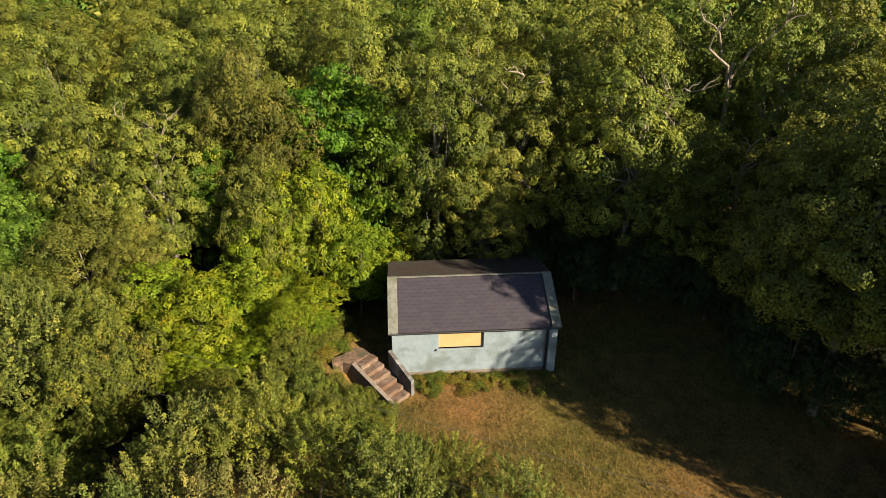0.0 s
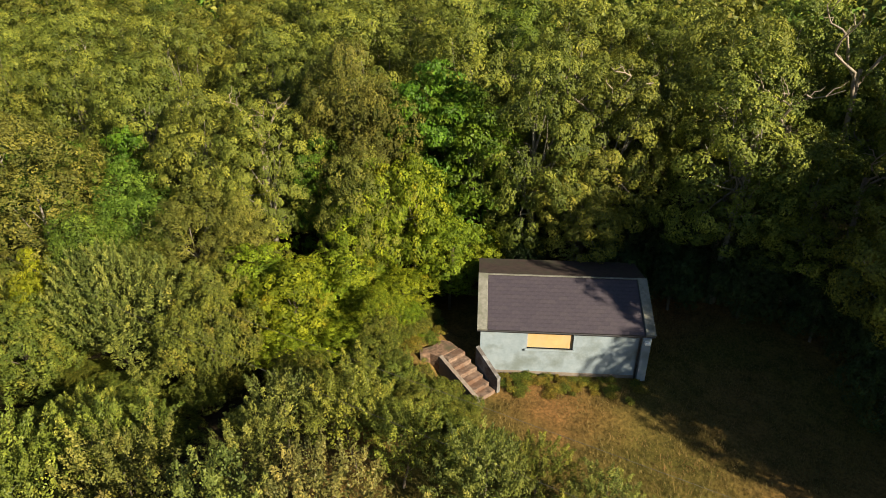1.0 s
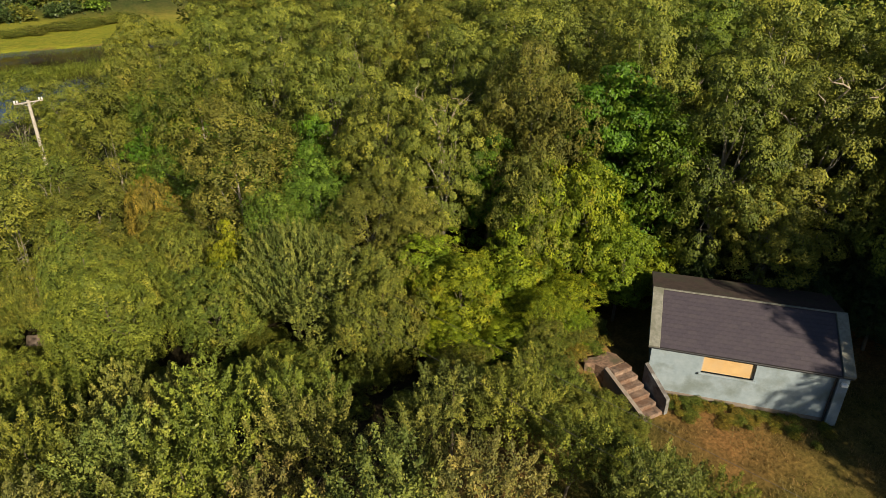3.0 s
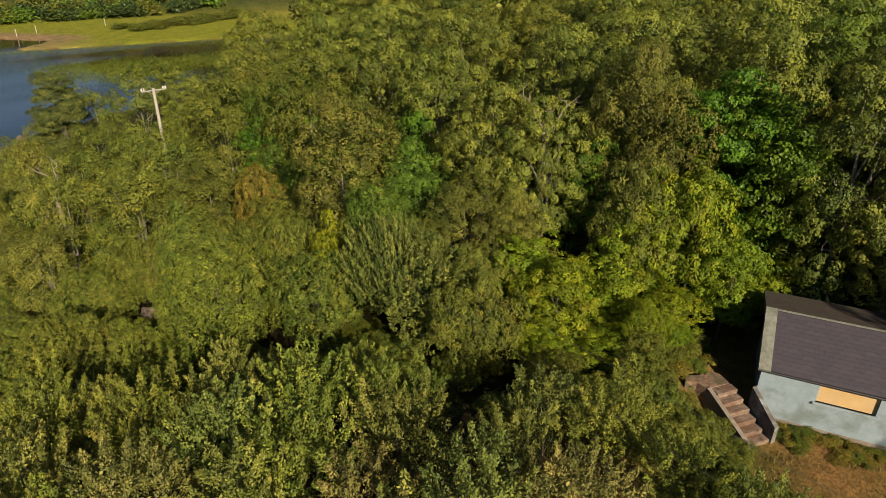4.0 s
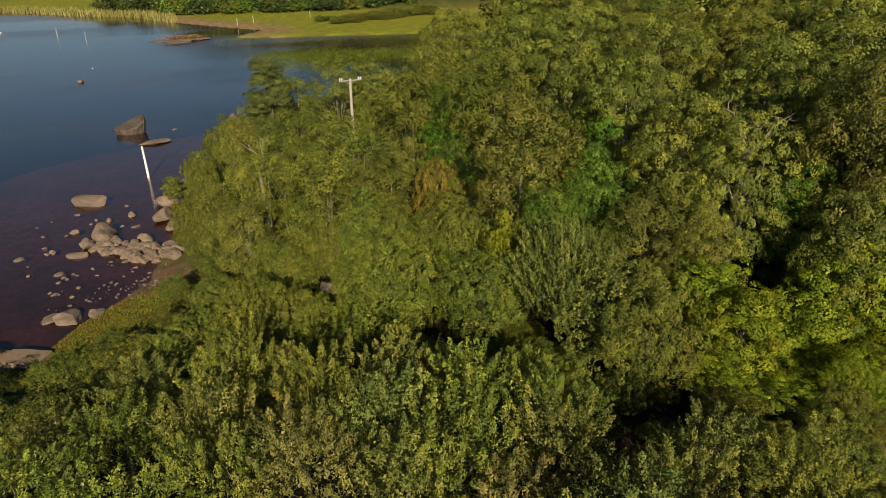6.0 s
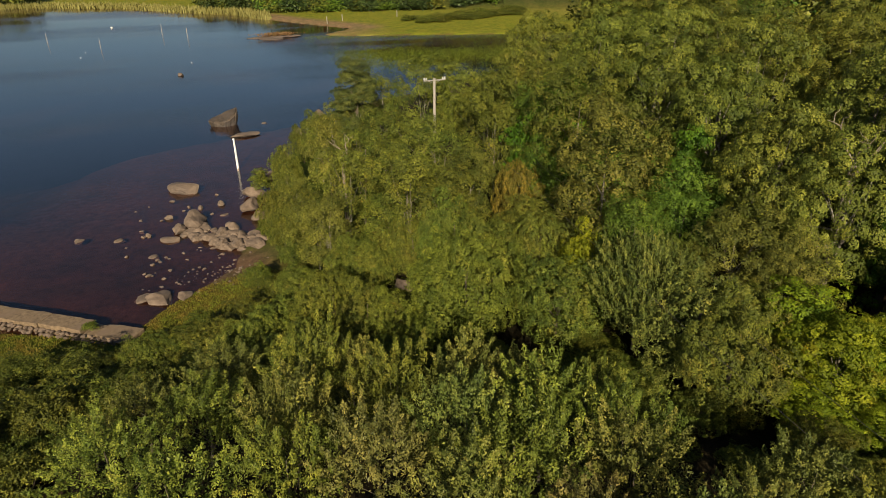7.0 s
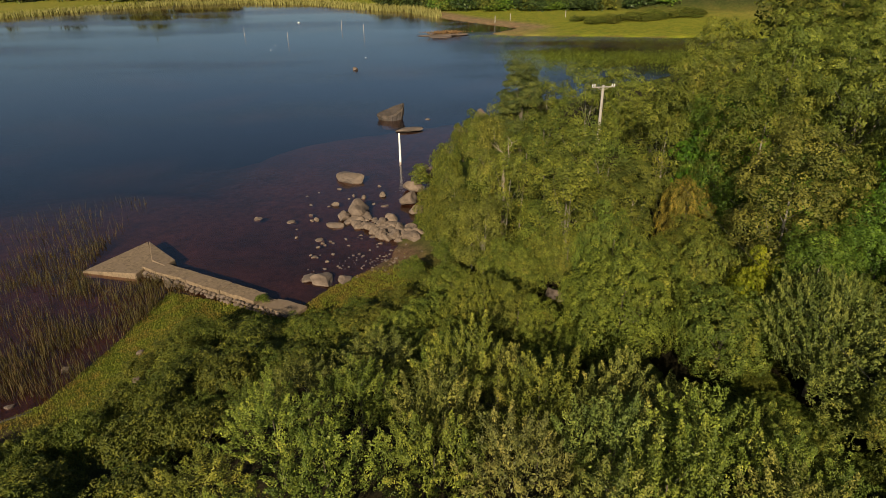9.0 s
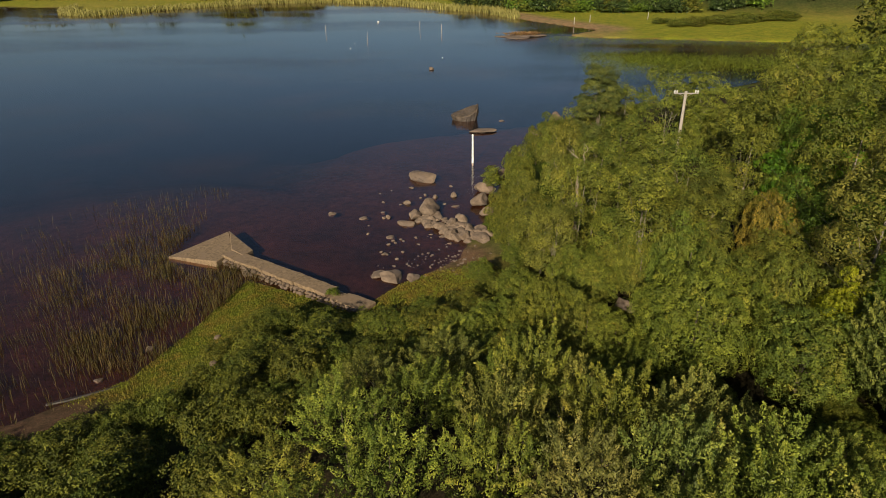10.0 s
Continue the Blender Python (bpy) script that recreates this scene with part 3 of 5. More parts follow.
kind("pine", 1, 10.0, 1.9, PINE_LEAF, BARK, 0.14, 12, "olive-green pine", "tree",
     lambda: tuft_crown("pine_crown", 10.0, 1.9, 3.0, 30, 0.27, 120, 0.13, 0.045, (0.30, 0.46), 0.34, 1.0, -0.6, (1.2, 1.2, 0.6), 0.4, 0.4))

# grey willows below the camera
WILLOWS = [(12.0, 2.3, 12.4, 1.3), (12.2, -0.3, 11.3, 1.2), (11.3, -2.4, 11.0, 1.2), (9.9, 5.9, 12.0, 1.6), (13.1, 5.4, 11.3, 1.3), (13.2, 7.2, 11.9, 1.4), (7.5, 7.5, 12.5, 1.8),
           (12.2, 9.1, 11.6, 1.5), (10.0, 8.6, 11.5, 1.3), (8.4, 11.2, 11.5, 1.6), (5.9, 9.6, 11.6, 1.6), (5.3, 11.9, 12.3, 1.7), (7.0, 14.1, 11.9, 1.6),
           (9.5, 13.2, 11.0, 1.4), (3.3, 11.5, 11.8, 1.7), (4.4, 14.7, 11.8, 1.6), (1.6, 14.1, 11.6, 1.6), (-1.1, 14.7, 11.3, 1.6), (2.9, 17.2, 11.4, 1.5),
           (10.0, 16.0, 9.9, 1.0), (14.3, 1.6, 10.4, 1.1), (13.7, -0.4, 10.7, 1.1), (13.1, -1.9, 10.8, 1.1)]
MORE_WILLOWS = [(0.4, 19.8, 11.0, 1.6), (-0.6, 17.3, 11.3, 1.6), (5.6, 17.2, 11.0, 1.4), (-4.1, 15.1, 10.6, 1.8), (-3.6, 20.0, 9.4, 1.8), (-2.8, 23.2, 8.4, 1.7),
                (-6.0, 22.3, 8.1, 1.7), (-6.3, 18.3, 9.6, 1.8), (-8.0, 22.0, 6.9, 1.5), (0.5, 9.0, 11.3, 1.7), (3.5, 8.0, 11.5, 1.7), (6.5, 4.5, 11.8, 1.7),
                (9.0, 2.5, 11.7, 1.6), (-2.5, 11.0, 11.0, 1.8), (-6.5, 13.0, 10.0, 1.8), (-9.0, 16.5, 8.0, 1.8), (7.4, 17.3, 10.0, 1.2), (2.0, 20.6, 9.4, 1.3), (12.9, -3.3, 10.4, 1.0), (12.4, -4.8, 10.0, 1.0)]
sort = random.Random(4)
for x, y, top, r in WILLOWS + MORE_WILLOWS:
    leaf = TAN_WILLOW if (x, y) in ((9.9, 5.9), (9.0, 2.5), (5.9, 9.6), (1.6, 14.1)) else sort.choice([None, None, GREEN_WILLOW, GREEN_WILLOW, GREEN_WILLOW])
    plant("willow", x, y, top, r * 1.0, "willow", "willows on the slope", leaf,
          "fresh green willow thicket with upright leafy shoots" if leaf is GREEN_WILLOW else "pale tan willow thicket with drying upright shoots" if leaf is TAN_WILLOW else "")

# domed bushes between the willows and the wood
for x, y, top, r, leaf in [(8.2, 24.2, 11.2, 3.0, DOME_LEAF), (11.4, 21.6, 10.8, 2.2, None), (14.5, 17.0, 12.0, 2.6, WILLOW_LEAF), (14.0, 19.5, 12.8, 2.1, WILLOW_LEAF),
                           (14.4, 14.6, 11.9, 1.9, None), (16.3, 16.2, 11.4, 1.8, None), (13.6, 23.0, 11.3, 1.5, YELLOW_LEAF), (9.0, 29.2, 11.0, 2.0, None),
                           (10.0, 27.0, 10.6, 2.2, None), (3.6, 26.0, 8.4, 1.6, None), (12.5, 25.8, 11.0, 1.8, None), (14.2, 32.4, 11.4, 1.7, RUST_LEAF),
                           (16.5, 20.8, 11.5, 1.8, None), (1.2, 27.0, 6.6, 1.5, None), (4.6, 33.4, 7.4, 1.8, None), (1.2, 34.0, 5.4, 1.5, None)]:
    plant("grey_bush" if leaf is WILLOW_LEAF else "dome" if leaf is DOME_LEAF else "sallow", x, y, top, r, "sallow_bush", "bushes below the wood", leaf, "yellowing rounded bush among green ones" if leaf is YELLOW_LEAF else "rust-tinged bush among green ones" if leaf is RUST_LEAF else "broad pale olive domed bush" if leaf is DOME_LEAF else "grey-green rounded willow bush" if leaf else "")

# bright young growth beside the house
for x, y, top, r in [(21.8, 12.2, 14.2, 1.8), (22.6, 10.6, 15.4, 1.8), (20.3, 12.4, 12.2, 1.7), (20.4, 9.7, 10.7, 1.3), (19.1, 13.0, 10.4, 1.6), (17.5, 13.2, 12.0, 1.6),
                     (18.0, 15.4, 11.8, 1.7), (24.4, 8.6, 11.6, 1.4), (22.8, 8.9, 12.6, 1.5), (17.6, 10.6, 9.7, 1.2), (16.4, 12.6, 9.6, 1.4), (19.4, 10.9, 10.2, 1.3)]:
    plant("rowan", x, y, top, r, "young_rowan", "young growth beside the house")

# birches of the middle wood and of the shore
BIRCHES = [(16.0, 26.0, 16.0, 2.8, OLIVE_LEAF), (15.6, 39.6, 15.1, 2.7, None), (18.4, 33.6, 17.0, 2.8, None), (18.6, 42.2, 17.2, 2.9, BUSH_LEAF), (24.0, 14.6, 19.0, 2.2, OLIVE_LEAF),
           (23.8, 12.8, 17.6, 2.0, OLIVE_LEAF), (18.0, 37.6, 14.6, 2.4, ALDER_LEAF), (18.2, 28.6, 14.4, 2.3, ALDER_LEAF), (18.4, 23.2, 13.6, 2.2, ALDER_LEAF), (18.4, 19.2, 13.2, 2.0, OLIVE_LEAF),
           (13.4, 29.0, 10.8, 2.0, BUSH_LEAF), (12.4, 35.8, 11.2, 2.1, OLIVE_LEAF), (16.3, 33.2, 12.7, 1.9, ALDER_LEAF), (15.4, 22.6, 12.6, 1.9, ALDER_LEAF), (21.6, 12.6, 15.6, 1.7, OLIVE_LEAF),
           (19.0, 16.9, 13.0, 1.6, OLIVE_LEAF)]
SHORE_BIRCHES = [(5.4, 41.0, 10.7, 2.2), (3.4, 36.8, 9.0, 1.9), (3.0, 39.8, 7.8, 1.9), (7.2, 36.0, 9.2, 2.0), (8.0, 34.4, 12.4, 2.3), (10.0, 32.4, 11.6, 2.2),
                 (5.4, 48.8, 11.0, 1.8), (7.4, 45.6, 11.0, 2.2), (2.4, 43.6, 7.4, 1.6), (2.6, 49.0, 6.6, 1.4), (6.8, 53.8, 10.4, 1.7), (10.2, 49.4, 12.0, 2.3),
                 (11.4, 43.6, 12.2, 2.5), (11.2, 38.4, 12.2, 2.3), (6.0, 59.0, 8.2, 1.6), (8.6, 64.0, 8.4, 1.7), (15.6, 56.8, 13.8, 2.6), (12.6, 61.5, 11.6, 2.3)]
mixed = random.Random(9)
for x, y, top, r, leaf in BIRCHES + [(*b, mixed.choice([None, None, OLIVE_LEAF, BUSH_LEAF])) for b in SHORE_BIRCHES]:
    plant("shore_birch" if (x, y, top, r) in SHORE_BIRCHES else "birch", x, y, top, r * 1.04, "birch", "birches of the wood", leaf, "deep green birch with dense fine foliage" if leaf is ALDER_LEAF else "brownish olive birch with fine hanging foliage" if leaf is OLIVE_LEAF else "")

# oaks behind the house and up the slope
OAKS = [(26.8, 6.6, 19.2, 2.8), (26.6, 4.6, 15.6, 2.4), (28.2, 3.6, 18.3, 2.9), (28.4, -1.4, 19.4, 3.2),
        (29.5, -4.2, 16.4, 3.0), (32.0, 0.0, 21.0, 3.5), (33.0, 7.0, 21.0, 3.5), (30.6, 12.6, 20.3, 3.3), (29.0, 17.4, 20.0, 3.3), (26.6, 21.6, 19.4, 3.1),
        (22.2, 26.2, 18.1, 2.9), (22.6, 32.0, 18.2, 3.0), (26.4, 28.6, 19.3, 3.2), (25.6, 35.6, 19.2, 3.3), (23.4, 40.6, 18.6, 3.2), (22.8, 47.4, 17.4, 3.2),
        (20.0, 52.5, 12.4, 2.8), (19.0, 59.0, 12.6, 2.8), (25.0, 17.4, 18.4, 2.4), (21.0, 20.9, 17.4, 2.6), (21.4, 17.5, 16.8, 2.4)]
# several of these are unseen, added to the south to shade lawn and roof
SHADE_OAKS = [(18.4, -13.2, 17.0, 2.7), (17.7, -15.9, 17.8, 2.7), (22.2, -9.0, 19.6, 2.8), (21.8, -12.2, 20.4, 2.9), (20.6, -11.6, 20.4, 2.6), (23.6, -7.8, 18.4, 2.9), (25.4, -9.8, 18.8, 3.0), (28.2, -9.4, 19.4, 3.2), (32.5, -7.0, 21.0, 3.4),
              (31.0, -13.0, 22.0, 3.5), (36.0, -9.5, 22.5, 3.6), (25.0, -12.6, 20.6, 3.0), (36.0, -2.0, 21.5, 3.6), (26.5, -15.4, 20.0, 3.4), (22.4, -15.6, 20.5, 3.0)]
for x, y, top, r in OAKS + SHADE_OAKS:
    plant("oak", x, y, top, r, "oak", "oaks round the clearing")

for x, y, top, r in [(26.0, 11.4, 18.0, 2.5), (26.0, 9.4, 17.2, 2.4), (20.2, 25.6, 14.6, 1.6), (22.6, 15.4, 15.0, 1.6), (18.8, 35.4, 15.2, 1.8), (16.8, 36.4, 13.4, 1.7)]:
    plant("sycamore", x, y, top, r, "sycamore", "sycamores among the oaks")

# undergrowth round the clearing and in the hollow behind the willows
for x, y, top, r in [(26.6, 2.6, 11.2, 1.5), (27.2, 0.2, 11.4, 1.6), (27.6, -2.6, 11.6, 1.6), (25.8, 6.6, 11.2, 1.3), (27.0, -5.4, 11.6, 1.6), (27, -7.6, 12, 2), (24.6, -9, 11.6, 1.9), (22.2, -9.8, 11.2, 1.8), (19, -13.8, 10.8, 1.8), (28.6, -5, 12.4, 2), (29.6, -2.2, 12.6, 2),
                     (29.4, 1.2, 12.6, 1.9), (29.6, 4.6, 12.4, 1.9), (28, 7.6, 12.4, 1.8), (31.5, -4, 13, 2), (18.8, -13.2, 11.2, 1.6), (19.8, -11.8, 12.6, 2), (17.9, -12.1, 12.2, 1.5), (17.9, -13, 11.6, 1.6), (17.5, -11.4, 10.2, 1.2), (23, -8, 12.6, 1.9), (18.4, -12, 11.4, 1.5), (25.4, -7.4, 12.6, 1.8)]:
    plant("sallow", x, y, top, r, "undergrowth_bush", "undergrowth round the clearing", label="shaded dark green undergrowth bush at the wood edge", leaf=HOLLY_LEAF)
for x, y, top, r in [(6.6, 20.9, 7.5, 1.4), (9.0, 19.4, 7.5, 1.3), (4.2, 22.9, 7.2, 1.4), (11.8, 18.0, 8.0, 1.3), (15.4, 11.4, 9.3, 1.3),
                     (14.9, 9.4, 9.6, 1.2), (15.1, 7.3, 9.3, 1.0), (15.4, 5.0, 9.0, 0.8), (14.4, 3.6, 9.8, 1.1), (0.4, 23.6, 7.8, 1.6), (-1.2, 26.4, 6.4, 1.5),
                     (2.0, 30.2, 6.0, 1.5), (3.2, 24.6, 7.0, 1.3), (5.4, 24.0, 7.4, 1.2), (1.6, 25.4, 6.6, 1.2), (8.2, 21.2, 7.4, 1.2), (10.4, 18.9, 7.7, 1.2), (13.4, 14.4, 8.5, 1.0), (12.6, 17.0, 8.2, 1.2), (17.0, 8.9, 9.9, 1.0), (16.4, 7.6, 9.6, 0.9), (18.0, 9.4, 10.2, 0.9), (16.5, 6.2, 9.2, 0.8), (16.2, 4.9, 8.9, 0.7), (16.9, 8.0, 9.7, 0.7), (15.8, 6.6, 9.4, 0.9), (16.7, 5.4, 8.7, 0.5), (-4.2, 26.2, 5.6, 1.4), (16.2, 9.2, 9.0, 1.0), (0.2, 30.6, 4.8, 1.3), (1.2, 37.4, 4.0, 1.3), (7.8, 32.4, 8.6, 1.6), (5.3, 32.2, 7.2, 1.4), (9.0, 31.0, 8.8, 1.4), (4.2, 29.8, 6.6, 1.2), (7.4, 29.4, 7.4, 1.0), (4.6, 35.4, 6.6, 1.4), (6.8, 34.0, 7.6, 1.5), (18.2, 56.4, 9.8, 1.8), (8.2, 26.8, 9.0, 1.6), (16.95, 5.9, 9.0, 0.6), (16.85, 5.0, 8.7, 0.55), (17.25, 7.1, 9.2, 0.5), (17.2, 6.4, 8.9, 0.4)]:
    plant("sallow", x, y, top, r, "low_sallow_bush", "low bushes in the hollow", label="low green bush in the hollow behind the willows")
for x, y, top, r, leaf in [(0.8, 25.2, 7.0, 1.7, None),
                           (-1.6, 27.2, 7.0, 1.7, GREEN_WILLOW), (4.8, 25.4, 8.0, 1.6, DOME_LEAF), (2.4, 28.4, 8.2, 1.9, DOME_LEAF), (-0.4, 29.6, 6.4, 1.6, None), (-3.0, 25.4, 6.8, 1.5, None), (18.8, 9.9, 10.8, 1.0, LIME_LEAF), (19.3, 9.2, 10.0, 0.8, LIME_LEAF), (18.1, 8.9, 9.4, 0.7, None)]:
    plant("sallow", x, y, top, r, "sallow_bush", "bushes below the wood", leaf, "rounded olive-green bush behind the willows")

# ferns and brambles on the floor of the hollow
hollow = random.Random(17)
for i in range(230):
    x, y = hollow.uniform(-3, 17), hollow.uniform(11, 33)
    if not 20 < y + 0.75 * x < 37:
        continue
    plant("gorse", x, y, ground_at(x, y) + hollow.uniform(0.3, 0.7), hollow.uniform(0.8, 1.3), "bramble", "brambles in the hollow", label="dark green bramble patch between taller bushes")

# the wood goes on up the slope
wood = random.Random(5)
taken = [(x, y) for x, y, *_ in OAKS + SHADE_OAKS + BIRCHES + SHORE_BIRCHES]
for gx_ in range(7):
    for gy_ in range(26):
        x, y = 27 + gx_ * 5.2 + wood.uniform(-1.6, 1.6), -44 + gy_ * 5.2 + wood.uniform(-1.6, 1.6)
        if shore_distance(x, y) < 5 or (y > 35 and x + 1.5 < 0.61 * (y - 0.6)) or y < -14 - (x - 24) * 0.6 or min(math.hypot(x - a, y - b) for a, b in taken) < 3.6:
            continue
        near = x < 40
        plant("oak" if near and gy_ > 5 else "far_tree", x, y, ground_at(x, y) + wood.uniform(9.5, 11.5), wood.uniform(3.0, 3.7), "wood_tree", "trees deeper in the wood", leaf=wood.choice([None, None, None, BIRCH_LEAF, ALDER_LEAF]),
              label="dark green broadleaf tree deeper in the wood")

for x, y, top, r in [(-5.0, 33.6, 3.4, 1.3), (-0.4, 36.6, 4.0, 1.3), (-1.2, 40.6, 3.0, 1.1), (-4.4, 32.2, 4.6, 1.6), (-7.8, 32.6, 3.2, 1.2),
                     (-2.0, 32.4, 5.0, 1.8), (-6.6, 30.4, 5.0, 1.7), (-3.8, 29.4, 5.8, 1.8), (-9.6, 31.0, 3.8, 1.5), (-9.0, 27.8, 4.8, 1.6), (1.4, 42.6, 3.4, 1.2),
                     (1.2, 46.4, 4.4, 1.4), (0.8, 50.6, 4.8, 1.5), (2.4, 56.4, 5.6, 1.6), (2.8, 62.4, 4.6, 1.5), (5.2, 68.6, 5.0, 1.6), (7.6, 74.4, 4.8, 1.6)]:
    plant("sallow", x, y, top, r, "bank_bush", "bushes along the bank", label="olive-green bush on the bank above the shore", leaf=GORSE_LEAF if (x < -3) else BIRCH_LEAF)

# gorse and heather along the bank
scrub = random.Random(11)
count = 0
while count < 110:
    x, y = scrub.uniform(-30, 1), scrub.uniform(8, 41)
    d = float(shore_distance(np.array([x]), np.array([y]))[0])
    if not 5.6 < d < 17 or x + 0.55 * y > 17.0 or (y > 33.5 and x > -11):
        continue
    if min(math.hypot(x - a, y - b) for a, b, *_ in WILLOWS + MORE_WILLOWS) < 1.6:
        continue
    h = scrub.uniform(1.1, 1.9) + 0.08 * (d - 6)
    plant("gorse", x, y, ground_at(x, y) + h, scrub.uniform(0.9, 1.7), "gorse_shrub", "shrubs along the bank")
    count += 1

# ---- house ----
RENDERED = surface("blue_grey_paint", (0.165, 0.215, 0.240), (0.225, 0.275, 0.300), 5, 0.85, 0.25, 0.01, (0.125, 0.155, 0.150), 1.1)
COPING = surface("weathered_concrete", (0.115, 0.118, 0.095), (0.20, 0.20, 0.165), 8, 0.9, 0.4, 0.01, (0.10, 0.105, 0.075), 2.2)
FELT = surface("dark_roof_felt", (0.022, 0.013, 0.010), (0.046, 0.029, 0.022), 4, 0.9, 0.4, 0.02, (0.03, 0.03, 0.015), 1.2)
BOARD = surface("yellow_board", (0.40, 0.255, 0.10), (0.48, 0.325, 0.145), 3, 0.7, 0.1, 0.004, (0.42, 0.29, 0.14), 2.0)
PAINT_WHITE = surface("white_paint", (0.62, 0.62, 0.58), (0.78, 0.78, 0.74), 8, 0.6, 0.1, 0.003, (0.45, 0.44, 0.38), 3.0)
BLACK_PLASTIC = surface("black_plastic", (0.015, 0.015, 0.016), (0.03, 0.03, 0.03), 6, 0.45, 0.1, 0.002)
STEP_STONE = surface("brown_concrete", (0.05, 0.032, 0.022), (0.25, 0.175, 0.125), 5, 0.95, 0.6, 0.02, (0.10, 0.055, 0.032), 2.4)
CONCRETE = surface("old_concrete", (0.12, 0.10, 0.08), (0.21, 0.18, 0.145), 5, 0.9, 0.5, 0.02, (0.15, 0.12, 0.09), 1.3)
JETTY_STONE = surface("tan_stone", (0.095, 0.066, 0.036), (0.225, 0.160, 0.092), 4, 0.9, 0.5, 0.03, (0.17, 0.12, 0.075), 0.9)
ROCK = surface("granite", (0.080, 0.057, 0.038), (0.190, 0.140, 0.098), 3.0, 0.9, 0.6, 0.04, (0.085, 0.065, 0.05), 0.9)
DARK_ROCK = surface("dark_rock", (0.024, 0.018, 0.013), (0.078, 0.058, 0.040), 2.0, 0.85, 0.7, 0.06, (0.06, 0.05, 0.045), 0.7)
DARK_RENDER = surface("dark_render", (0.05, 0.045, 0.04), (0.12, 0.11, 0.10), 6, 0.95, 0.5, 0.01, (0.20, 0.22, 0.22), 1.6)
LITTER = surface("leaf_litter", (0.06, 0.036, 0.022), (0.24, 0.15, 0.095), 7, 0.95, 0.7, 0.03, (0.07, 0.06, 0.03), 2.0)
GREY_WOOD = surface("grey_wood", (0.22, 0.20, 0.165), (0.36, 0.33, 0.28), 12, 0.8, 0.3, 0.01)
PORCELAIN = surface("white_porcelain", (0.45, 0.45, 0.43), (0.55, 0.55, 0.52), 10, 0.25, 0.0, 0.001)

n = Nodes("slate")
info, geo = n.add("ObjectInfo"), n.noise(9, 5)
col = n.ramp(info.outputs["Random"], (0.0, (0.040, 0.034, 0.044)), (0.55, (0.044, 0.037, 0.047)), (1.0, (0.049, 0.042, 0.050)))
col = n.mix(1.0, col, n.ramp(geo, (0.3, (0.75, 0.75, 0.75)), (0.7, (1.2, 1.18, 1.15))), "MULTIPLY")
lichen = n.ramp(n.noise(2.2, 6, "Generated"), (0.66, (0, 0, 0)), (0.74, (0.5, 0.5, 0.5)))
col = n.mix(lichen, col, (0.24, 0.22, 0.17))
n.link(col, n.bsdf.inputs["Base Color"])
n.bsdf.inputs["Roughness"].default_value = 0.6
n.bump(geo, 0.3, 0.01)
SLATE = n.mat

house = thing("house", "small blue-grey rendered cabin with slate roof and boarded window", "house", at=HOUSE, turn=math.atan2(HU.y, HU.x))
RUN, EAVE, RIDGE = 2.245, 2.0, 3.07
PITCH = math.atan2(RIDGE - EAVE, RUN)
# front wall round the window opening
bm = bmesh.new()
wx0, wx1, wz0, wz1 = 1.86, 3.58, 1.14, 1.92
for lo, hi in (((0.12, 0.11, -0.6), (wx0, 0.41, 2.0)), ((wx1, 0.11, -0.6), (6.38, 0.41, 2.0)), ((wx0, 0.11, -0.6), (wx1, 0.41, wz0)), ((wx0, 0.11, wz1), (wx1, 0.41, 2.0))):
    box(bm, lo, hi)
bmesh.ops.remove_doubles(bm, verts=bm.verts, dist=0.0005)
part("wall", bm, RENDERED, house, "stained blue-grey rendered front wall")
for x0, x1 in ((0.26, 0.50), (6.13, 6.38)):
    bm = bmesh.new()
    prof = [(0.41, -0.6), (4.2, -0.6), (4.2, 2.66), (RUN + 0.1, 2.94), (RUN, 2.98), (0.41, 2.12)]
    f0 = [bm.verts.new((x0, y, z)) for y, z in prof]
    f1 = [bm.verts.new((x1, y, z)) for y, z in prof]
    bm.faces.new(f0)
    bm.faces.new(f1[::-1])
    for i in range(len(prof)):
        j = (i + 1) % len(prof)
        bm.faces.new((f0[i], f1[i], f1[j], f0[j]))
    part("wall", bm, RENDERED, house)
part("wall", box(bmesh.new(), (0.50, 3.95, -0.6), (6.13, 4.2, 2.6)), RENDERED, house)
part("pilaster", box(bmesh.new(), (6.04, -0.06, -0.6), (6.36, 0.11, 1.9), 0.015), RENDERED, house)
part("plinth", box(bmesh.new(), (0.10, 0.08, -0.6), (6.03, 0.11, 0.10), 0.01), CONCRETE, house)
win = part("window", box(bmesh.new(), (wx0, 0.20, wz0), (wx1, 0.23, wz1)), BOARD, house, "window closed with a yellow board")
part("window_sill", box(bmesh.new(), (wx0 - 0.08, 0.03, wz0 - 0.07), (wx1 + 0.08, 0.198, wz0), 0.01), RENDERED, win)
bm = bmesh.new()
for lo, hi in (((wx0, 0.175, wz0), (wx0 + 0.04, 0.198, wz1)), ((wx1 - 0.04, 0.175, wz0), (wx1, 0.198, wz1)), ((wx0 + 0.04, 0.175, wz1 - 0.04), (wx1 - 0.04, 0.198, wz1))):
    box(bm, lo, hi)
part("window_frame", bm, GREY_WOOD, win)


def sloped(x0, x1, s0, s1, lift, thick):
    """A board lying on the front slope, s metres up from the eave."""
    bm = box(bmesh.new(), (x0, s0, lift), (x1, s1, lift + thick), min(0.01, thick * 0.3))
    bmesh.ops.transform(bm, matrix=Matrix.Translation((0, 0, EAVE)) @ Matrix.Rotation(PITCH, 4, "X"), verts=bm.verts)
    return bm


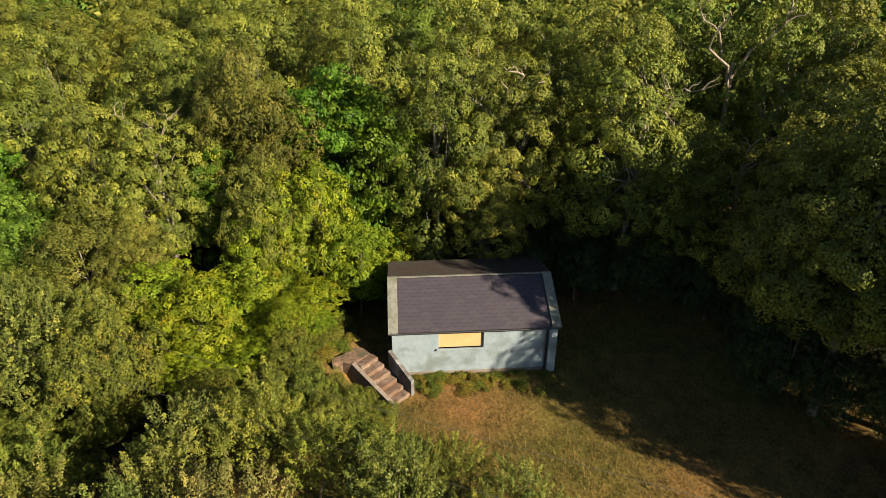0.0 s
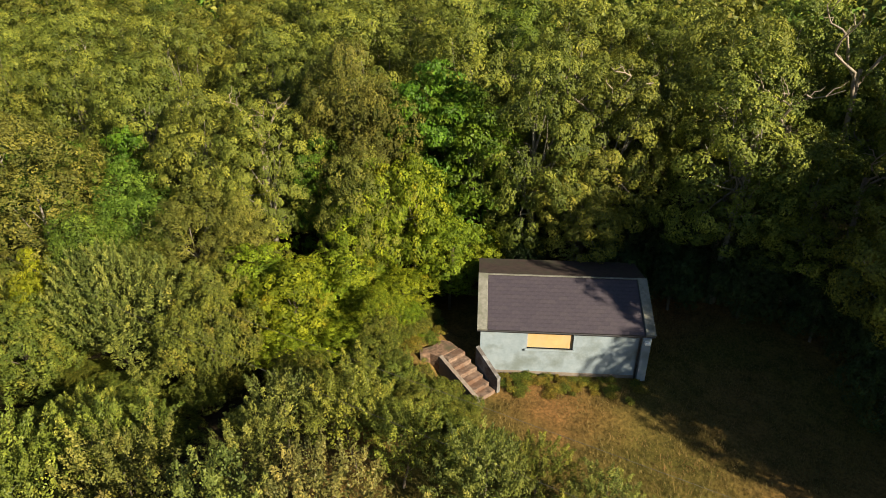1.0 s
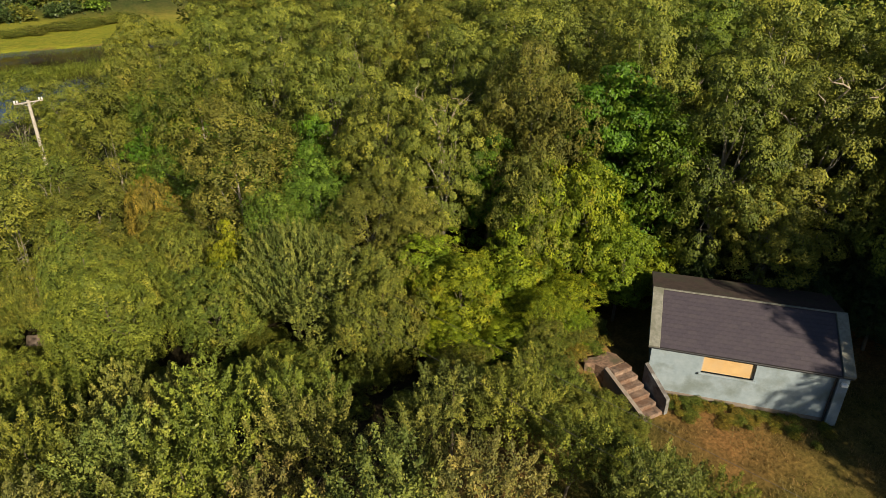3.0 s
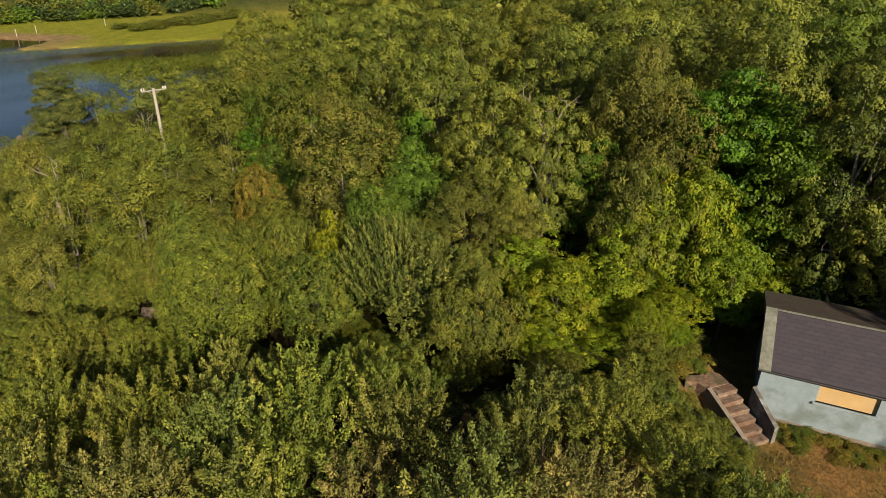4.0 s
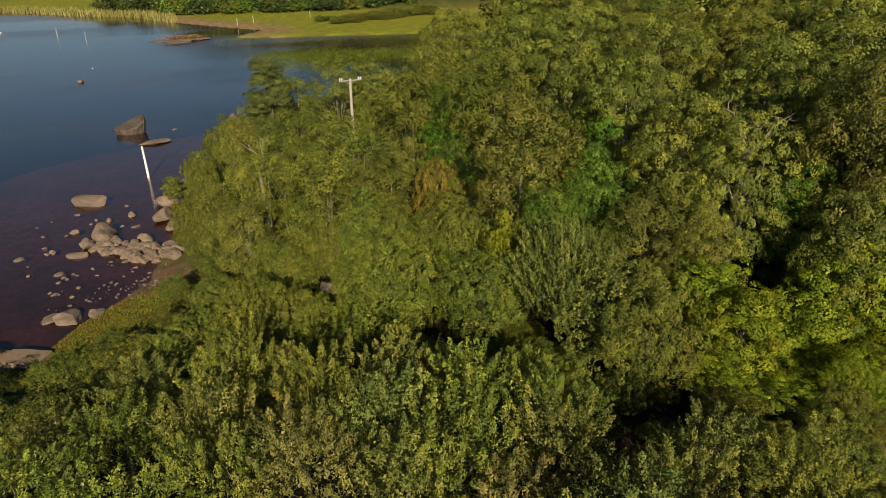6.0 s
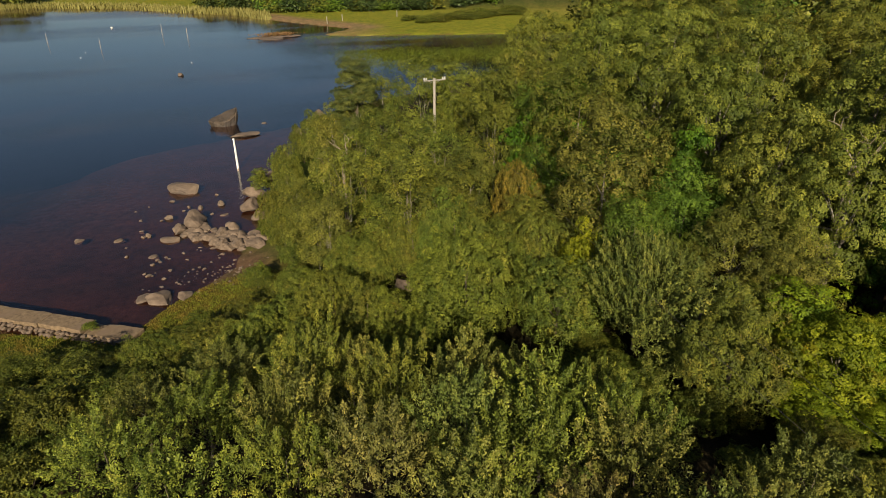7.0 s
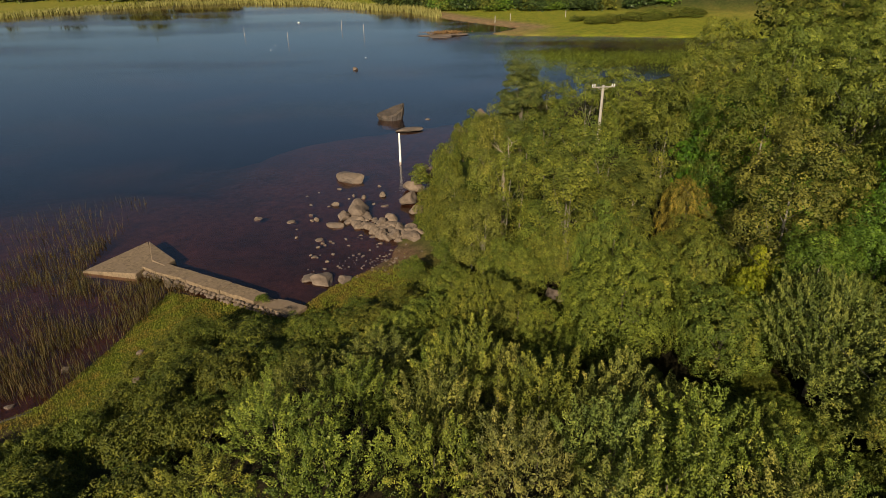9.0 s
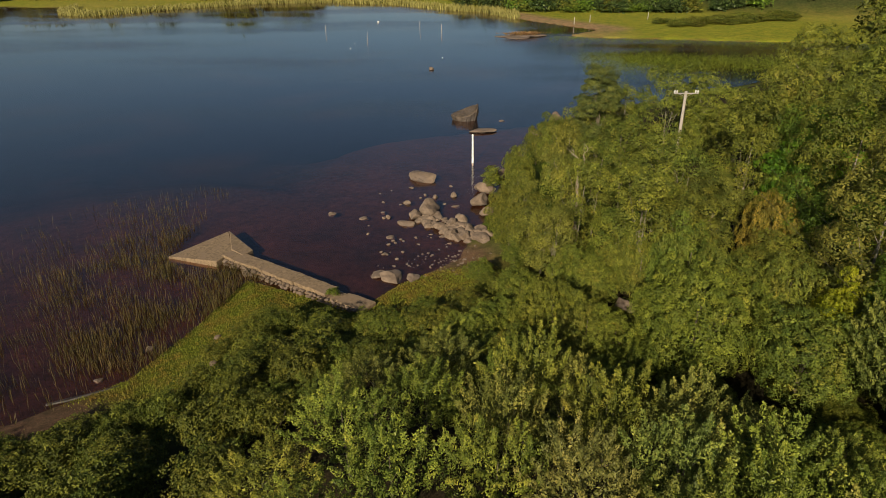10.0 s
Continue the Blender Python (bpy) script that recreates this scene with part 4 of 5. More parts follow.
SLOPE = math.hypot(RUN, RIDGE - EAVE)
roof = part("roof", sloped(0.37, 6.13, 0.0, SLOPE, -0.07, 0.06), SLATE, house, "dark purple-grey slate roof")
part("coping", sloped(-0.02, 0.36, -0.05, SLOPE + 0.03, -0.08, 0.15), COPING, house, "pale weathered concrete coping")
part("coping", sloped(6.14, 6.50, -0.05, SLOPE + 0.03, -0.08, 0.15), COPING, house, "lichened concrete coping")
part("ridge", box(bmesh.new(), (0.02, RUN - 0.08, RIDGE + 0.02), (6.46, RUN + 0.03, RIDGE + 0.05), 0.012), COPING, house)
bm = slab(bmesh.new(), [(0.0, RUN + 0.06, RIDGE), (6.48, RUN + 0.06, RIDGE), (6.48, 4.30, 2.72), (0.0, 4.30, 2.72)], 2.63, 3)
part("rear_roof", bm, FELT, house, "shallow rear roof of dark brown felt")
part("fascia", box(bmesh.new(), (0.12, 0.06, 1.90), (6.03, 0.107, 1.95)), PAINT_WHITE, house, "thin white painted fascia")
gv, gf = tube([(0.0, 0.0, 1.93), (2.2, 0.0, 1.925), (4.4, 0.0, 1.92), (6.46, 0.0, 1.915)], [0.042] * 4, 10)
obj("gutter", mesh_of("gutter", gv, gf, True), BLACK_PLASTIC, house)
gv, gf = tube([(6.0, 0.02, 1.9), (5.99, 0.04, 1.7), (5.98, 0.05, 1.0), (5.98, 0.05, -0.1)], [0.038] * 4, 8)
obj("downpipe", mesh_of("downpipe", gv, gf, True), BLACK_PLASTIC, house)
wl = part("wall_lamp", box(bmesh.new(), (6.10, -0.20, 1.66), (6.30, -0.06, 1.78), 0.02), PAINT_WHITE, house, "small white wall lamp")

# steps up to the side of the house
STAIR = Matrix.Translation((17.95, 4.85, 7.93)) @ Matrix.Rotation(math.atan2(-0.36, 0.933), 4, "Z")
stairs = new("outside_steps")
stairs.matrix_world = STAIR
tagged(stairs, "worn brown concrete steps with low side walls beside the house", "stairs")
for i in range(6):
    bm = box(bmesh.new(), (-0.36 + 0.006 * (i % 2), 0.33 * i, -0.5), (0.50, 0.33 * i + 0.36, 0.165 * (i + 1) - 0.004 * i), 0.025)
    part("step", bm, STEP_STONE, stairs)
bm = slab(bmesh.new(), [(-0.52, 2.012), (0.42, 2.012), (0.46, 2.5), (0.30, 2.78), (-0.25, 2.72), (-0.78, 2.86), (-0.92, 2.62), (-0.62, 2.4)], -0.9, 1.0)
part("landing", bm, LITTER, stairs, "landing littered with brown leaves")
bm = slab(bmesh.new(), [(-0.52, -0.1, 0.28), (-0.365, -0.1, 0.28), (-0.365, 2.008, 1.03), (-0.52, 2.008, 1.03)], -1.2, 1)
part("side_wall", bm, CONCRETE, stairs, "low concrete side wall")
# house-side wall, darker than the outer one, with paler blotches
bm = slab(bmesh.new(), [(0.51, -0.05, 0.68), (0.67, -0.05, 0.68), (0.80, 1.25, 1.34), (0.64, 1.25, 1.34)], -0.6, 1)
part("side_wall", bm, DARK_RENDER, stairs, "dark side wall against the house")
bm = box(bmesh.new(), (-0.35, -0.2, -0.3), (0.35, 0.2, 0.42), 0.03)
blk = part("concrete_block", bm, CONCRETE, None)
blk.matrix_world = pose(17.35, 7.6, 8.15, 0, 4, 35)
tagged(blk, "grey concrete block half sunk beside the steps", "concrete block")

# slates, course by course
sl = bpy.data.meshes.new("slate")
bm = box(bmesh.new(), (-0.1497, 0.0, 0.0), (0.1497, 0.23, 0.016))
bm.to_mesh(sl)
bm.free()
for row in range(14):
    odd = row % 2
    for k in range(20 if odd else 19):
        x, wide = 0.37 + 0.15 + 0.30 * k - 0.15 * odd, 1.0
        if odd and k in (0, 19):
            x, wide = (0.445, 0.5) if k == 0 else (6.0, 0.5)
        s = obj("slate", sl, SLATE, roof)
        s.matrix_basis = (Matrix.Translation((0, 0, EAVE)) @ Matrix.Rotation(PITCH, 4, "X") @ Matrix.Translation((x, row * 0.176 - 0.03, 0.006 + rng.uniform(0, 0.004)))
                          @ Matrix.Rotation(radians(-2.6), 4, "X") @ Matrix.Rotation(rng.normal() * 0.002, 4, "Z") @ Matrix.Diagonal((wide, 1, 1, 1)))

# weeds at the foot of the wall
for i in range(64):
    w = HOUSE + HU * rng.uniform(0.9, 6.2) + HV * (-0.1 - abs(rng.normal()) * 0.5)
    plant("gorse", w.x, w.y, ground_at(w.x, w.y) + rng.uniform(0.08, 0.22), rng.uniform(0.10, 0.30), "weed_clump", "weeds at the foot of the wall", leaf=BUSH_LEAF if i % 2 else RUST_LEAF, label="rusty dead weed clump at the foot of the wall" if i % 2 == 0 else "green weed clump at the foot of the wall")

# weeds and brambles on the mound beside the steps
for i in range(26):
    x, y = 18.7 + rng.normal() * 0.9, 8.7 + rng.normal() * 0.7
    if (x - 17.95) * 0.36 + (y - 4.85) * 0.933 < 3.0:
        continue
    plant("gorse", x, y, ground_at(x, y) + rng.uniform(0.2, 0.7), rng.uniform(0.25, 0.6), "weed_clump", "weeds on the mound", leaf=[BUSH_LEAF, LIME_LEAF, RUST_LEAF, BUSH_LEAF][i % 4], label="rusty weed clump on the mound beside the steps" if i % 4 == 2 else "green weed clump on the mound beside the steps")

# ---- shore: jetty, boulders, post ----


def rock_mesh(name, seed, flat=0.7, rough=0.28, detail=3, edge=1.0):
    """A boulder: a ball cut by a few planes and roughened."""
    bm = bmesh.new()
    bmesh.ops.create_icosphere(bm, subdivisions=detail, radius=0.5)
    r = np.random.default_rng(seed)
    planes = [(Vector(unit(r.normal(size=(1, 3)))[0]), r.uniform(0.25, 0.40)) for _ in range(13)]
    for v in bm.verts:
        for nrm, cut in planes:
            over = v.co.dot(nrm) - cut
            if over > 0:
                v.co -= nrm * over * 0.9 * edge
        v.co += v.co.normalized() * (noise.noise(v.co * 3.1 + Vector((seed, 0, 0))) * rough * 0.3 + noise.noise(v.co * 9 + Vector((0, seed, 0))) * 0.02)
        v.co.z *= flat
    mesh = bpy.data.meshes.new(name)
    bm.to_mesh(mesh)
    bm.free()
    mesh.polygons.foreach_set("use_smooth", np.full(len(mesh.polygons), edge < 0.5))
    return mesh


STONES = [rock_mesh("stone", 20 + i, 0.72) for i in range(6)]
FLATS = [rock_mesh("flat_stone", 44 + i, 0.36) for i in range(4)]
SMALL = [rock_mesh("small_stone", 60 + i, 0.65, detail=2) for i in range(5)]


def boulder(x, y, size, flat=False, name="boulder", label="rounded grey-brown granite boulder at the water's edge", z=None, group="boulders on the shore", mat=None):
    mesh = (FLATS if flat else STONES)[int(rng.integers(4))]
    ob = obj(name, mesh, mat or ROCK)
    base = max(ground_at(x, y), -0.15) if z is None else z
    ob.matrix_world = Matrix.Translation((x, y, base + size * (0.10 if flat else 0.20))) @ Matrix.Rotation(rng.uniform(0, 6.28), 4, "Z") @ Matrix.Diagonal((size * 1.1, size * rng.uniform(0.75, 1.0), size, 1))
    return tagged(ob, label, "boulder", group)


for x, y, size, flat in [(-5.8, 56.0, 2.7, 0), (-7.1, 54.8, 1.6, 0), (-7.8, 53.1, 1.8, 1), (-5.6, 54.0, 1.1, 0), (-4.7, 52.3, 1.3, 0), (-3.7, 52.8, 1.5, 0), (-2.8, 53.8, 1.5, 0),
                         (-3.6, 50.7, 1.3, 0), (-2.5, 50.1, 1.4, 0), (-2.0, 51.6, 1.5, 0), (-1.0, 49.4, 1.9, 1), (-0.5, 61.0, 2.3, 0), (-1.0, 58.0, 2.2, 0)]:
    boulder(x, y, size, flat)
for x, y, size, flat in [(-8.0, 43.1, 2.3, 1), (-9.1, 43.5, 1.5, 1), (-6.3, 42.9, 1.4, 1), (-7.2, 64.9, 3.6, 1), (-15.2, 55.5, 1.1, 1), (-11.9, 54.5, 1.0, 1), (-10.3, 55.9, 0.8, 1),
                         (-9.7, 54.7, 0.7, 0), (-8.9, 50.4, 0.9, 1), (-8.2, 58.1, 0.9, 0), (-5.6, 59.8, 0.8, 0), (-3.7, 60.1, 1.0, 0), (-3.4, 57.4, 0.9, 1), (-19.5, 43.5, 1.0, 0)]:
    boulder(x, y, size, flat)
for x, y, size in [(6.7, 31.0, 1.6), (2.2, 88.6, 1.0), (9.6, 88.5, 2.4), (6.0, 81.7, 1.6), (8.2, 78.6, 1.4), (1.2, 65.5, 1.8), (3.4, 71.5, 1.8), (-0.4, 55.4, 1.6), (-22.6, 33.5, 0.8), (-24.2, 30.2, 0.7), (-18.2, 34.0, 0.6), (-17.0, 30.5, 0.7)]:
    boulder(x, y, size, size < 1.2)
# the heap of lesser stones between them
heap = random.Random(3)
for i in range(230):
    if i >= 140:
        x, y, size = -3.4 + heap.gauss(0, 1.7), 45.6 + heap.gauss(0, 1.2), heap.uniform(0.09, 0.30)
    elif i < 90:
        k = heap.uniform(0, 1)
        x, y, size = -6.6 + 5.8 * k + heap.uniform(-0.9, 0.9), 54.6 - 4.6 * k + heap.uniform(-1.5, 1.5), heap.uniform(0.6, 1.35)
    elif i < 123:
        x, y, size = heap.uniform(-9.5, -3.2), heap.uniform(44.5, 51), heap.uniform(0.15, 0.5)
    else:
        x, y, size = heap.uniform(-12, -3), heap.uniform(50, 63), heap.uniform(0.25, 0.55)
    ob = obj("stone", SMALL[i % 5], ROCK)
    ob.matrix_world = Matrix.Translation((x, y, max(ground_at(x, y), -0.05) + size * 0.12)) @ Matrix.Rotation(heap.uniform(0, 6.28), 4, "Z") @ Matrix.Diagonal((size * 1.15, size * heap.uniform(0.75, 1), size, 1))
    tagged(ob, "small grey-brown stone among the shore boulders", "stone", "small stones on the shore")

# a tall split rock and a flat slab in open water
bm = bmesh.new()
ring = [(-2.1, -0.35, 1.0), (-1.2, -1.05, 0.85), (0.5, -1.2, 1.05), (1.65, -0.55, 1.9), (2.0, 0.1, 3.1), (1.5, 0.7, 2.6), (-0.4, 0.85, 1.6), (-1.8, 0.5, 1.25)]
slab(bm, ring, -1.5, 1)
bmesh.ops.bevel(bm, geom=list(bm.edges), offset=0.16, segments=2, affect="EDGES")
bmesh.ops.triangulate(bm, faces=bm.faces)
bmesh.ops.subdivide_edges(bm, edges=bm.edges, cuts=2, use_grid_fill=True)
for v in bm.verts:
    lean = 0.30 * max(0.0, 1.2 - v.co.z) / 2
    v.co.x *= 1 - lean
    v.co.y *= 1 - lean
    v.co += Vector((noise.noise(v.co * 1.3), noise.noise(v.co * 1.3 + Vector((5, 0, 0))), noise.noise(v.co * 1.7 + Vector((0, 9, 0))) * 0.7)) * 0.16
tall = part("split_rock", bm, DARK_ROCK, None)
tall.matrix_world = pose(-3.0, 89.2, -0.1, 0, 0, -8) @ Matrix.Diagonal((1.0, 1.0, 0.85, 1))
tagged(tall, "tall dark split rock with a sloping top in open water", "rock")
flat_rock = obj("slab_rock", FLATS[1], ROCK)
flat_rock.matrix_world = Matrix.Translation((-0.8, 83.2, 0.1)) @ Matrix.Rotation(0.1, 4, "Z") @ Matrix.Diagonal((4.6, 2.0, 2.0, 1))
tagged(flat_rock, "flat pale slab of rock lying in the water", "rock")
post = thing("marker_post", "slender white marker post standing in the shallows", "post", at=(-1.85, 70.3, 0))
pv, pf = tube([(0, 0, -1.2), (0.01, 0, 1.2), (0, 0.02, 3.3)], [0.13, 0.125, 0.10], 10)
obj("shaft", mesh_of("shaft", pv, pf, True), PAINT_WHITE, post)
pv, pf = tube([(0, 0.02, 3.25), (0, 0.02, 3.36), (0, 0.02, 3.40)], [0.12, 0.12, 0.02], 10)
obj("cap", mesh_of("cap", pv, pf, True), PAINT_WHITE, post)

# near-black tube added for the shadowed bank edge; its shade is in the colour
lv, lf = tube([(-26.0, 27.9, 0.02), (-25.0, 28.3, 0.05), (-23.8, 28.9, 0.03), (-22.6, 29.6, 0.06)], [0.08, 0.12, 0.11, 0.06], 9)
tagged(obj("driftwood_log", mesh_of("driftwood_log", lv, lf, True), DARK_STRIP), "dark log-shaped strip for the shadowed bank edge along the muddy waterline", "log")

# jetty of stone and concrete
J0, JD = Vector((-9.25, 38.25, 0)), Vector((-0.848, 0.530, 0)).normalized()
jetty = thing("stone_jetty", "low tan stone and concrete jetty with a triangular head", "jetty", at=J0, turn=math.atan2(JD.y, JD.x))
for i, (a, b, h) in enumerate([(-0.3, 2.2, 0.48), (2.25, 3.3, 0.30), (3.35, 6.6, 0.60), (6.63, 10.0, 0.62), (10.03, 14.9, 0.60)]):
    w0, w1 = -0.78 + 0.03 * (i % 2), 0.62 - 0.04 * (i % 3)
    bm = box(bmesh.new(), (a, w0, -0.9), (b, w1, h), 0.04)
    bmesh.ops.subdivide_edges(bm, edges=[e for e in bm.edges if abs((e.verts[0].co - e.verts[1].co).x) > 0.6], cuts=5, use_grid_fill=True)
    for v in bm.verts:
        v.co += Vector((0, noise.noise(v.co * 1.2 + Vector((i, 0, 0))) * 0.15 + noise.noise(v.co * 3.1) * 0.07, noise.noise(v.co * 0.9) * 0.06))
    part("deck_slab", bm, JETTY_STONE, jetty, "worn tan concrete deck slab")
inv = jetty.matrix_world.inverted()


def on_jetty(x, y, z):
    p = inv @ Vector((x, y, 0))
    return (p.x, p.y, z)


bm = slab(bmesh.new(), [on_jetty(*p) for p in ((-27.0, 46.2, 0.16), (-22.3, 44.7, 0.50), (-21.5, 46.5, 0.56), (-23.3, 50.5, 0.52))], -0.9, 1)
bmesh.ops.bevel(bm, geom=list(bm.edges), offset=0.06, segments=1, affect="EDGES")
part("head_slab", bm, JETTY_STONE, jetty, "sloping triangular head slab")
bm = slab(bmesh.new(), [on_jetty(*p) for p in ((-23.25, 50.45, 0.60), (-21.7, 46.6, 0.66), (-20.4, 45.6, 0.62), (-19.9, 46.7, 0.58))], -0.9, 1)
bmesh.ops.bevel(bm, geom=list(bm.edges), offset=0.06, segments=1, affect="EDGES")
part("head_slab", bm, JETTY_STONE, jetty)
for i in range(72):
    x, size = 0.2 + (i // 2) * 0.40 + rng.uniform(-0.1, 0.1), rng.uniform(0.36, 0.60)
    s = obj("facing_stone", SMALL[i % 5], JETTY_STONE, jetty)
    s.matrix_basis = Matrix.Translation((x, 0.66 + rng.uniform(0, 0.14) + 0.10 * (1 - i % 2), 0.08 + 0.26 * (i % 2))) @ Matrix.Rotation(rng.uniform(0, 6.28), 4, "Z") @ Matrix.Diagonal((size, size * 0.8, size * 0.85, 1))

plant("gorse", -11.8, 39.85, 0.85, 0.5, "weed_clump", label="small green weed clump growing on the jetty", leaf=BUSH_LEAF, sink=ground_at(-11.8, 39.85) - 0.35)

# ---- pole and wires ----
px, py, ptop = 15.46, 53.04, 11.9
pz = ground_at(px, py)
pole = thing("power_pole", "grey weathered wooden power pole with crossarm", "utility pole", at=(px, py, pz))
H = ptop - pz
pv, pf = tube([(0, 0, -0.8), (0, 0, H * 0.5), (0.02, 0, H)], [0.15, 0.135, 0.115], 12)
obj("mast", mesh_of("mast", pv, pf, True), GREY_WOOD, pole)
part("crossarm", box(bmesh.new(), (-0.98, -0.18, H - 0.17), (0.98, -0.10, H - 0.085), 0.015), GREY_WOOD, pole)
for x in (-0.92, -0.74, 0.74, 0.92):
    pv, pf = tube([(x, -0.15, H - 0.08), (x, -0.15, H - 0.03), (x, -0.15, H + 0.05), (x, -0.15, H + 0.12)], [0.03, 0.075, 0.06, 0.05], 10)
    obj("insulator", mesh_of("insulator", pv, pf, True), PORCELAIN, pole, "white porcelain insulator")
for x in (-0.55, 0.55):
    pv, pf = tube([(x, -0.09, H - 0.16), (0.0, -0.11, H - 0.45)], [0.018, 0.018], 6)
    obj("brace", mesh_of("brace", pv, pf, True), GREY_WOOD, pole)
WIRE = surface("wire", (0.05, 0.048, 0.042), (0.08, 0.075, 0.07), 5, 0.6, 0.0, 0.001)
for off in (-0.9, 0.9):
    line = [(px + off, py - 0.15, ptop + 0.2), (14.6 + off, 34, 11.0), (13.7 + off, 14, 10.8), (12.95 + off, -6, 11.2), (12.2 + off, -30, 13.5)]
    pts = []
    for i in range(4):
        for k in range(6):
            pts.append(Vector(line[i]).lerp(Vector(line[i + 1]), k / 6))
    pts.append(Vector(line[-1]))
    wv_, wf_ = tube(pts, [0.006] * len(pts), 5)
    tagged(obj("power_line", mesh_of("power_line", wv_, wf_), WIRE), "thin grey overhead wire running from the pole", "wire", "overhead wires")

# ---- far water and far shore ----
islet = obj("islet", rock_mesh("islet", 90, 0.16, 0.5, 4), DARK_ROCK)
islet.matrix_world = Matrix.Translation((10.5, 168.5, 0.0)) @ Matrix.Diagonal((14.5, 6.0, 8.0, 1))
islet.data.materials.clear()
islet.data.materials.append(ROCK)
tagged(islet, "low brown rocky islet in the lake", "islet")
BROWN_TURF = leaf_material("brown_turf", (0.10, 0.055, 0.025), (0.22, 0.13, 0.06), (0.14, 0.11, 0.04), 0.3, 0.9, 0.1, False)
p = np.stack([10.5 + rng.normal(size=900) * 2.0, 168.6 + rng.normal(size=900) * 0.7, 0.62 + rng.uniform(0, 0.3, 900)], 1)
tagged(obj("islet_heather", mesh_of("islet_heather", *leaf_arrays(p, np.tile([0, 0.0, 1.0], (900, 1)), 0.5, 0.25, 0.8, 0.6)), BROWN_TURF), "brown heather on the islet", "heather", kind="stuff")
for x, y, h, r in [(-17.0, 184, 2.6, 0.07), (-10.6, 175.5, 2.4, 0.07), (-28.7, 165, 2.2, 0.06), (-42, 178, 2.2, 0.06)]:
    t = thing("lake_stake", "thin pale stake standing in the lake", "stake", "stakes in the lake", (x, y, 0))
    pv, pf = tube([(0, 0, -1), (0.05, 0, h * 0.6), (0.12, 0, h)], [r, r, r * 0.8], 6)
    obj("shaft", mesh_of("shaft", pv, pf, True), GREY_WOOD, t)
buoy_mesh = rock_mesh("buoy", 77, 0.8, 0.05, 3, 0.2)
for x, y, size in [(-31, 201.5, 0.8), (-30.8, 152.8, 0.28), (-8.6, 139.5, 0.28), (-31, 160, 0.25)]:
    b = obj("buoy", buoy_mesh, PORCELAIN)
    b.matrix_world = Matrix.Translation((x, y, size * 0.2)) @ Matrix.Scale(size, 4)
    tagged(b, "white float on the lake", "buoy", "floats on the lake")
boulder(-10.2, 126.5, 1.7, True, "lake_stone", "small flat stone breaking the lake surface", 0.0)

far = random.Random(21)
for i in range(190):
    x = far.uniform(-16, 135)
    y = 229 - 0.48 * min(max(x, 0), 42) + far.uniform(0, 26) ** 0.9
    if shore_distance(x, y) < 9:
        continue
    plant("far_bush", x, y, ground_at(x, y) + far.uniform(2.0, 4.2), far.uniform(2.6, 4.4), "far_tree", "trees beyond the meadow", label="green bushy tree beyond the far meadow", leaf=mixed.choice([GORSE_LEAF, ALDER_LEAF, HOLLY_LEAF]))
for i in range(110):
    x, y = far.uniform(-10, 150), 252 + far.uniform(0, 60)
    if shore_distance(x, y) > 40:
        plant("far_bush", x, y, ground_at(x, y) + far.uniform(5, 8), far.uniform(3.5, 5.0), "far_tree", "trees beyond the meadow", label="green tree on the slope beyond the far meadow", leaf=mixed.choice([GORSE_LEAF, ALDER_LEAF, HOLLY_LEAF]))
for i in range(44):
    x = -235 + i * 4.0 + far.uniform(-2, 2)
    y = 292 + far.uniform(-6, 12) - 0.25 * max(0, x + 140)
    if shore_distance(x, y) > 8:
        plant("far_bush", x, y, ground_at(x, y) + far.uniform(5, 9), far.uniform(3, 4.5), "far_tree", "trees beyond the meadow", label="dark green tree on the far shore", leaf=mixed.choice([GORSE_LEAF, HOLLY_LEAF]))
for i in range(70):
    k = far.uniform(0, 1)
    x, y = 52 + 36 * k + far.uniform(-3, 3), 184 + 10 * k + far.uniform(-5, 5)
    plant("far_bush", x, y, ground_at(x, y) + far.uniform(0.6, 1.3), far.uniform(1.6, 2.8), "meadow_shrub", "scrub on the far meadow", leaf=GORSE_LEAF, label="dull olive scrub bush on the far meadow")
for x, y in [(26, 189), (31, 193), (48, 196)]:
    t = thing("fence_stake", "weathered stake on the far shore", "stake", "stakes on the far shore", (x, y, ground_at(x, y)))
    pv, pf = tube([(0, 0, -0.3), (0, 0, 1.9)], [0.12, 0.1], 6)
    obj("shaft", mesh_of("shaft", pv, pf, True), GREY_WOOD, t)

# ---- grass, reeds ----


def blades(x, y, z, height, width, lean=0.35):
    """Bent grass blades: two quads each, narrowing to the tip."""
    k = len(x)
    a = rng.uniform(0, 6.283, k)
    side = np.stack([np.cos(a), np.sin(a), np.zeros(k)], 1) * (width / 2)[:, None] if np.ndim(width) else np.stack([np.cos(a), np.sin(a), np.zeros(k)], 1) * width / 2
    bend = np.stack([-np.sin(a), np.cos(a), np.zeros(k)], 1) * (height * lean * rng.uniform(0.2, 1.2, k))[:, None]
    base = np.stack([x, y, z], 1)
    up = np.stack([np.zeros(k), np.zeros(k), height], 1)
    v = np.stack([base - side, base + side, base + up * 0.6 + bend * 0.4 + side * 0.8, base + up * 0.6 + bend * 0.4 - side * 0.8, base + up + bend + side * 0.15, base + up + bend - side * 0.15], 1).reshape(-1, 3)
    i = np.arange(k)[:, None] * 6
    f = np.concatenate([i + np.array([0, 1, 2, 3]), i + np.array([3, 2, 4, 5])], 0)
    return mesh_of("blades", v, f)


